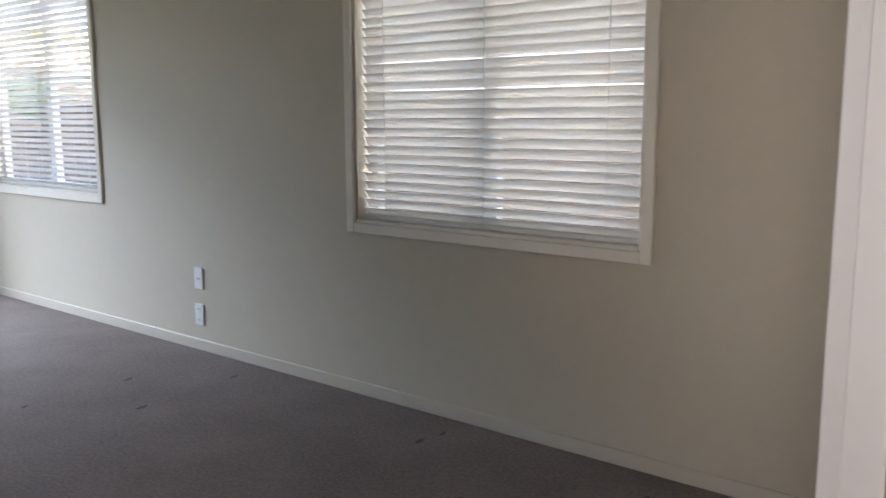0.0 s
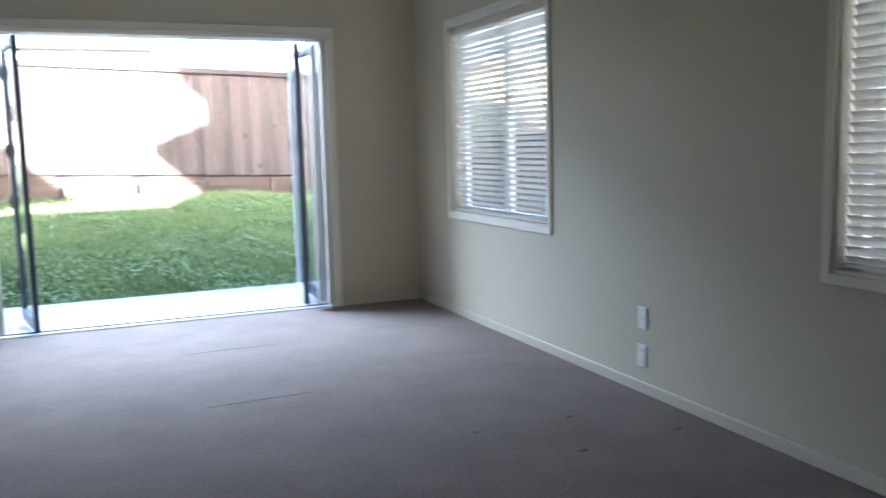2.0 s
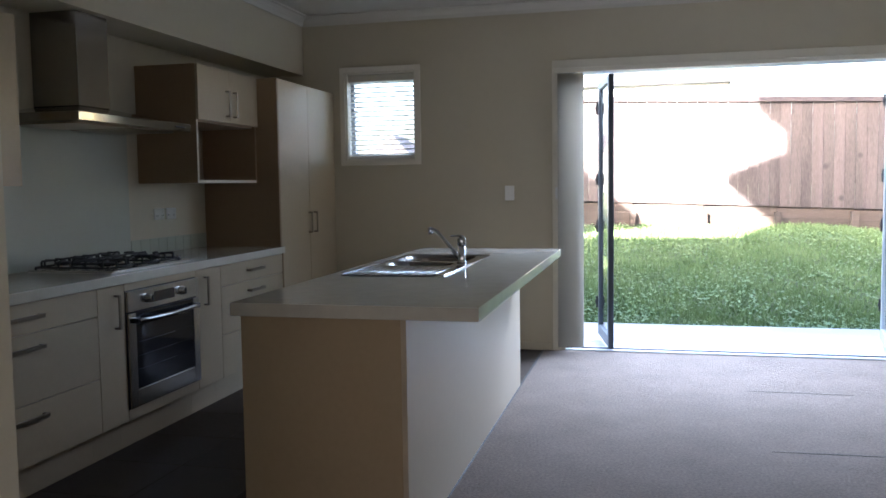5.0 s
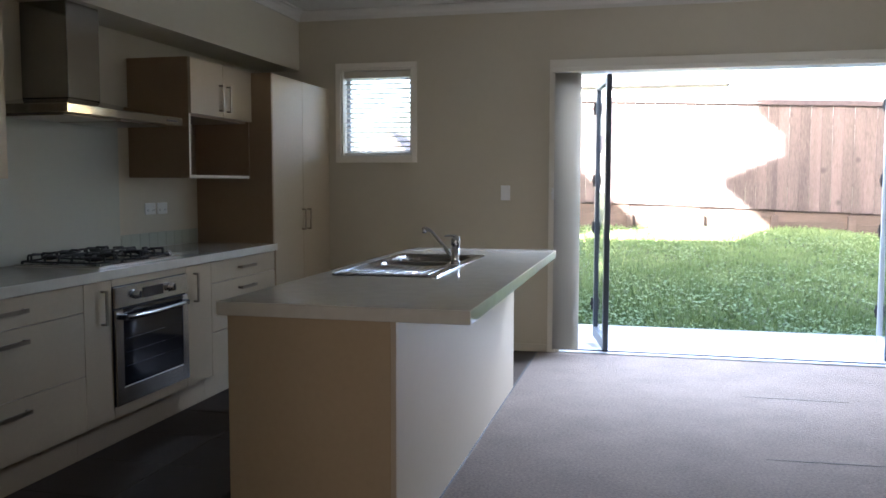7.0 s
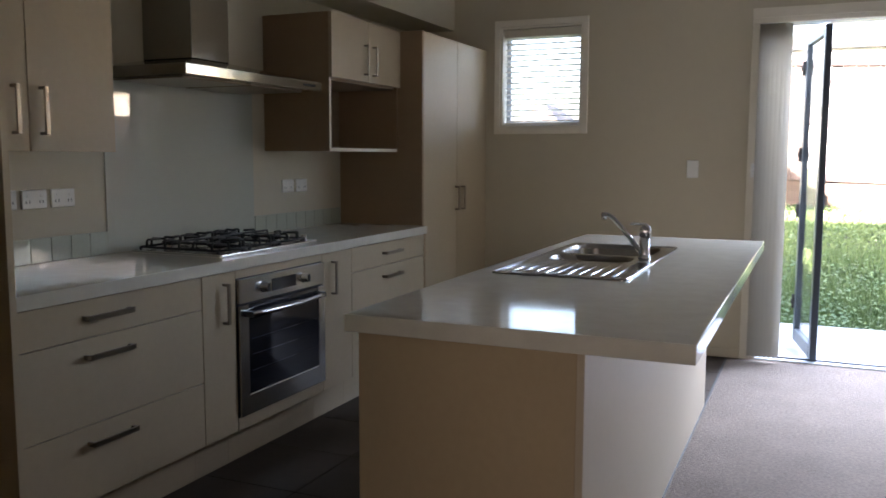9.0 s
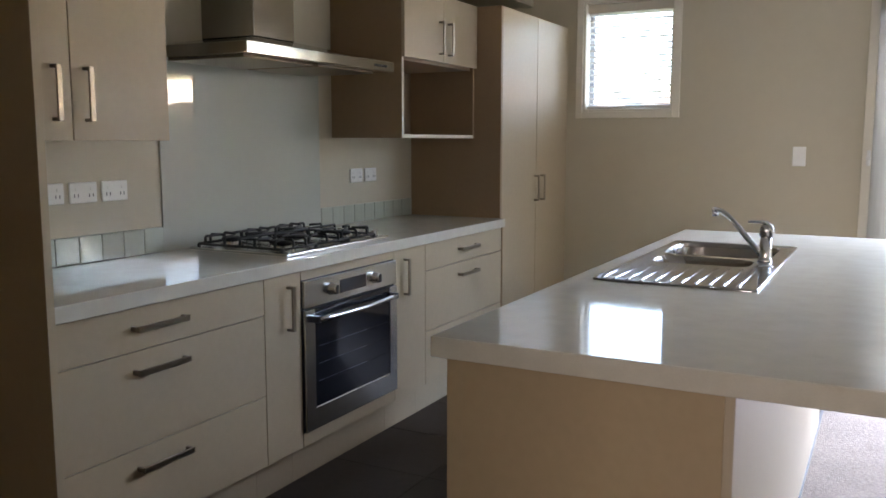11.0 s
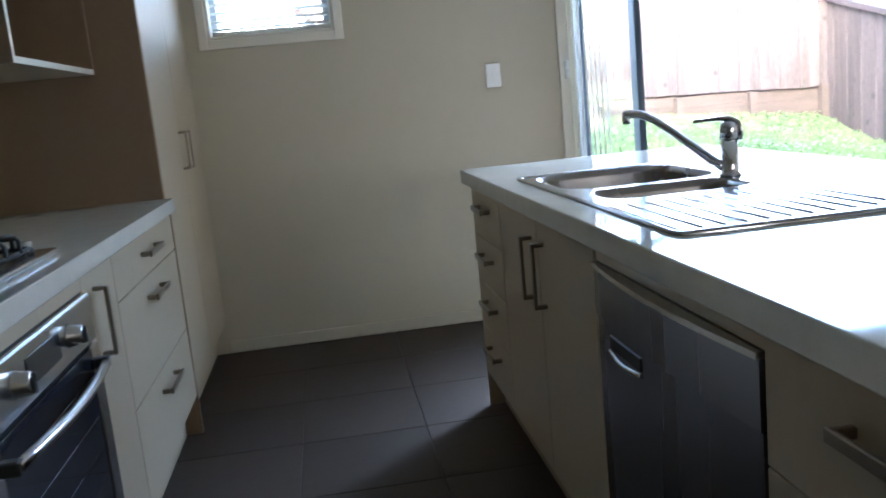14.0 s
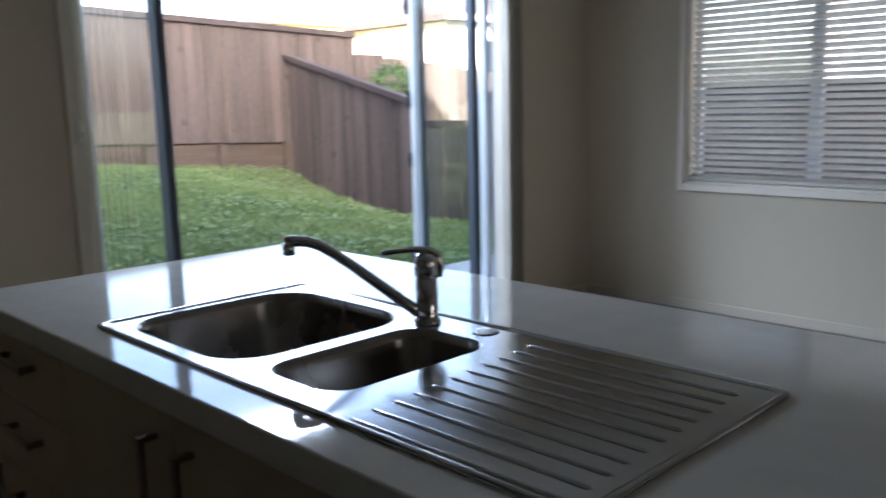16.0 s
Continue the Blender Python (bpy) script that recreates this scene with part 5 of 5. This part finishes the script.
# Unseen; blocks the sun from the left of the lawn and fence foot.
house("neighbour_house", -15.0, -8.2, -3, 5, -0.1, 5.2, 1.8, CLAD, "unseen grey two storey house added to shade the lawn's left", ((-12, -10.5, 1.0, 2.2),), 0.3)

house("neighbour_house", 11.8, 16.0, 13.0, 19.0, 0.2, 3.5, 1.2, NWALL, "white neighbouring house with a window beyond the fences", ((13.0, 13.9, 2.0, 3.1),), 0.3, 0.16, WHITE)

# shrub behind the side fence
sh_ = thing("shrub", (3.6, 6.0, 0.3), "green leafy shrub behind the side fence", "shrub")
part("trunk", tube(B(), [(3.6, 6.0, 0.2), (3.62, 6.02, 0.9), (3.58, 5.97, 1.5)], [0.05, 0.035, 0.015], 8), BARK, sh_)
rl = random.Random(4)
m = B()
for k in range(900):
    a, q, r = rl.uniform(0, 6.283), rl.uniform(-1, 1), rl.uniform(0.3, 1.0) ** 0.5
    c_ = Vector((3.6 + 0.4 * r * math.cos(a) * math.sqrt(1 - q * q), 6.0 + 0.4 * r * math.sin(a) * math.sqrt(1 - q * q), 1.55 + 0.36 * r * q))
    d_, s2 = Vector((rl.uniform(-1, 1), rl.uniform(-1, 1), rl.uniform(-0.3, 1))).normalized(), Vector((rl.uniform(-1, 1), rl.uniform(-1, 1), rl.uniform(-1, 1))).normalized() * 0.018
    v = [m.verts.new(p) for p in (c_, c_ + d_ * 0.05 + s2, c_ + d_ * 0.11, c_ + d_ * 0.05 - s2)]
    m.faces.new(v)
part("crown", m, LEAF, sh_)

# ---- kitchen floor tiles ----
fl = thing("floor_tiles", (-4.7, -2.3, -0.01), "dark brown square floor tiles in the kitchen", "floor tiles", kind="structure")
TS = 0.445
cache = {}
x1 = XC - 0.013
while x1 > XK + 0.05:
    x0 = max(x1 - TS, XK)
    y1 = -0.013
    while y1 > -4.6:
        y0 = max(y1 - TS, -4.618)
        key = (round(x1 - x0, 3), round(y1 - y0, 3))
        if key not in cache:
            cache[key] = mesh_of(bx(B(), 0.0015, key[0] - 0.0015, 0.0015, key[1] - 0.0015, -0.0115, -0.0002, 0.0012), TILE, "tile")
        pieces("tile", cache[key], [(x0, y0, 0.0)], fl)
        y1 = y0
    x1 = x0
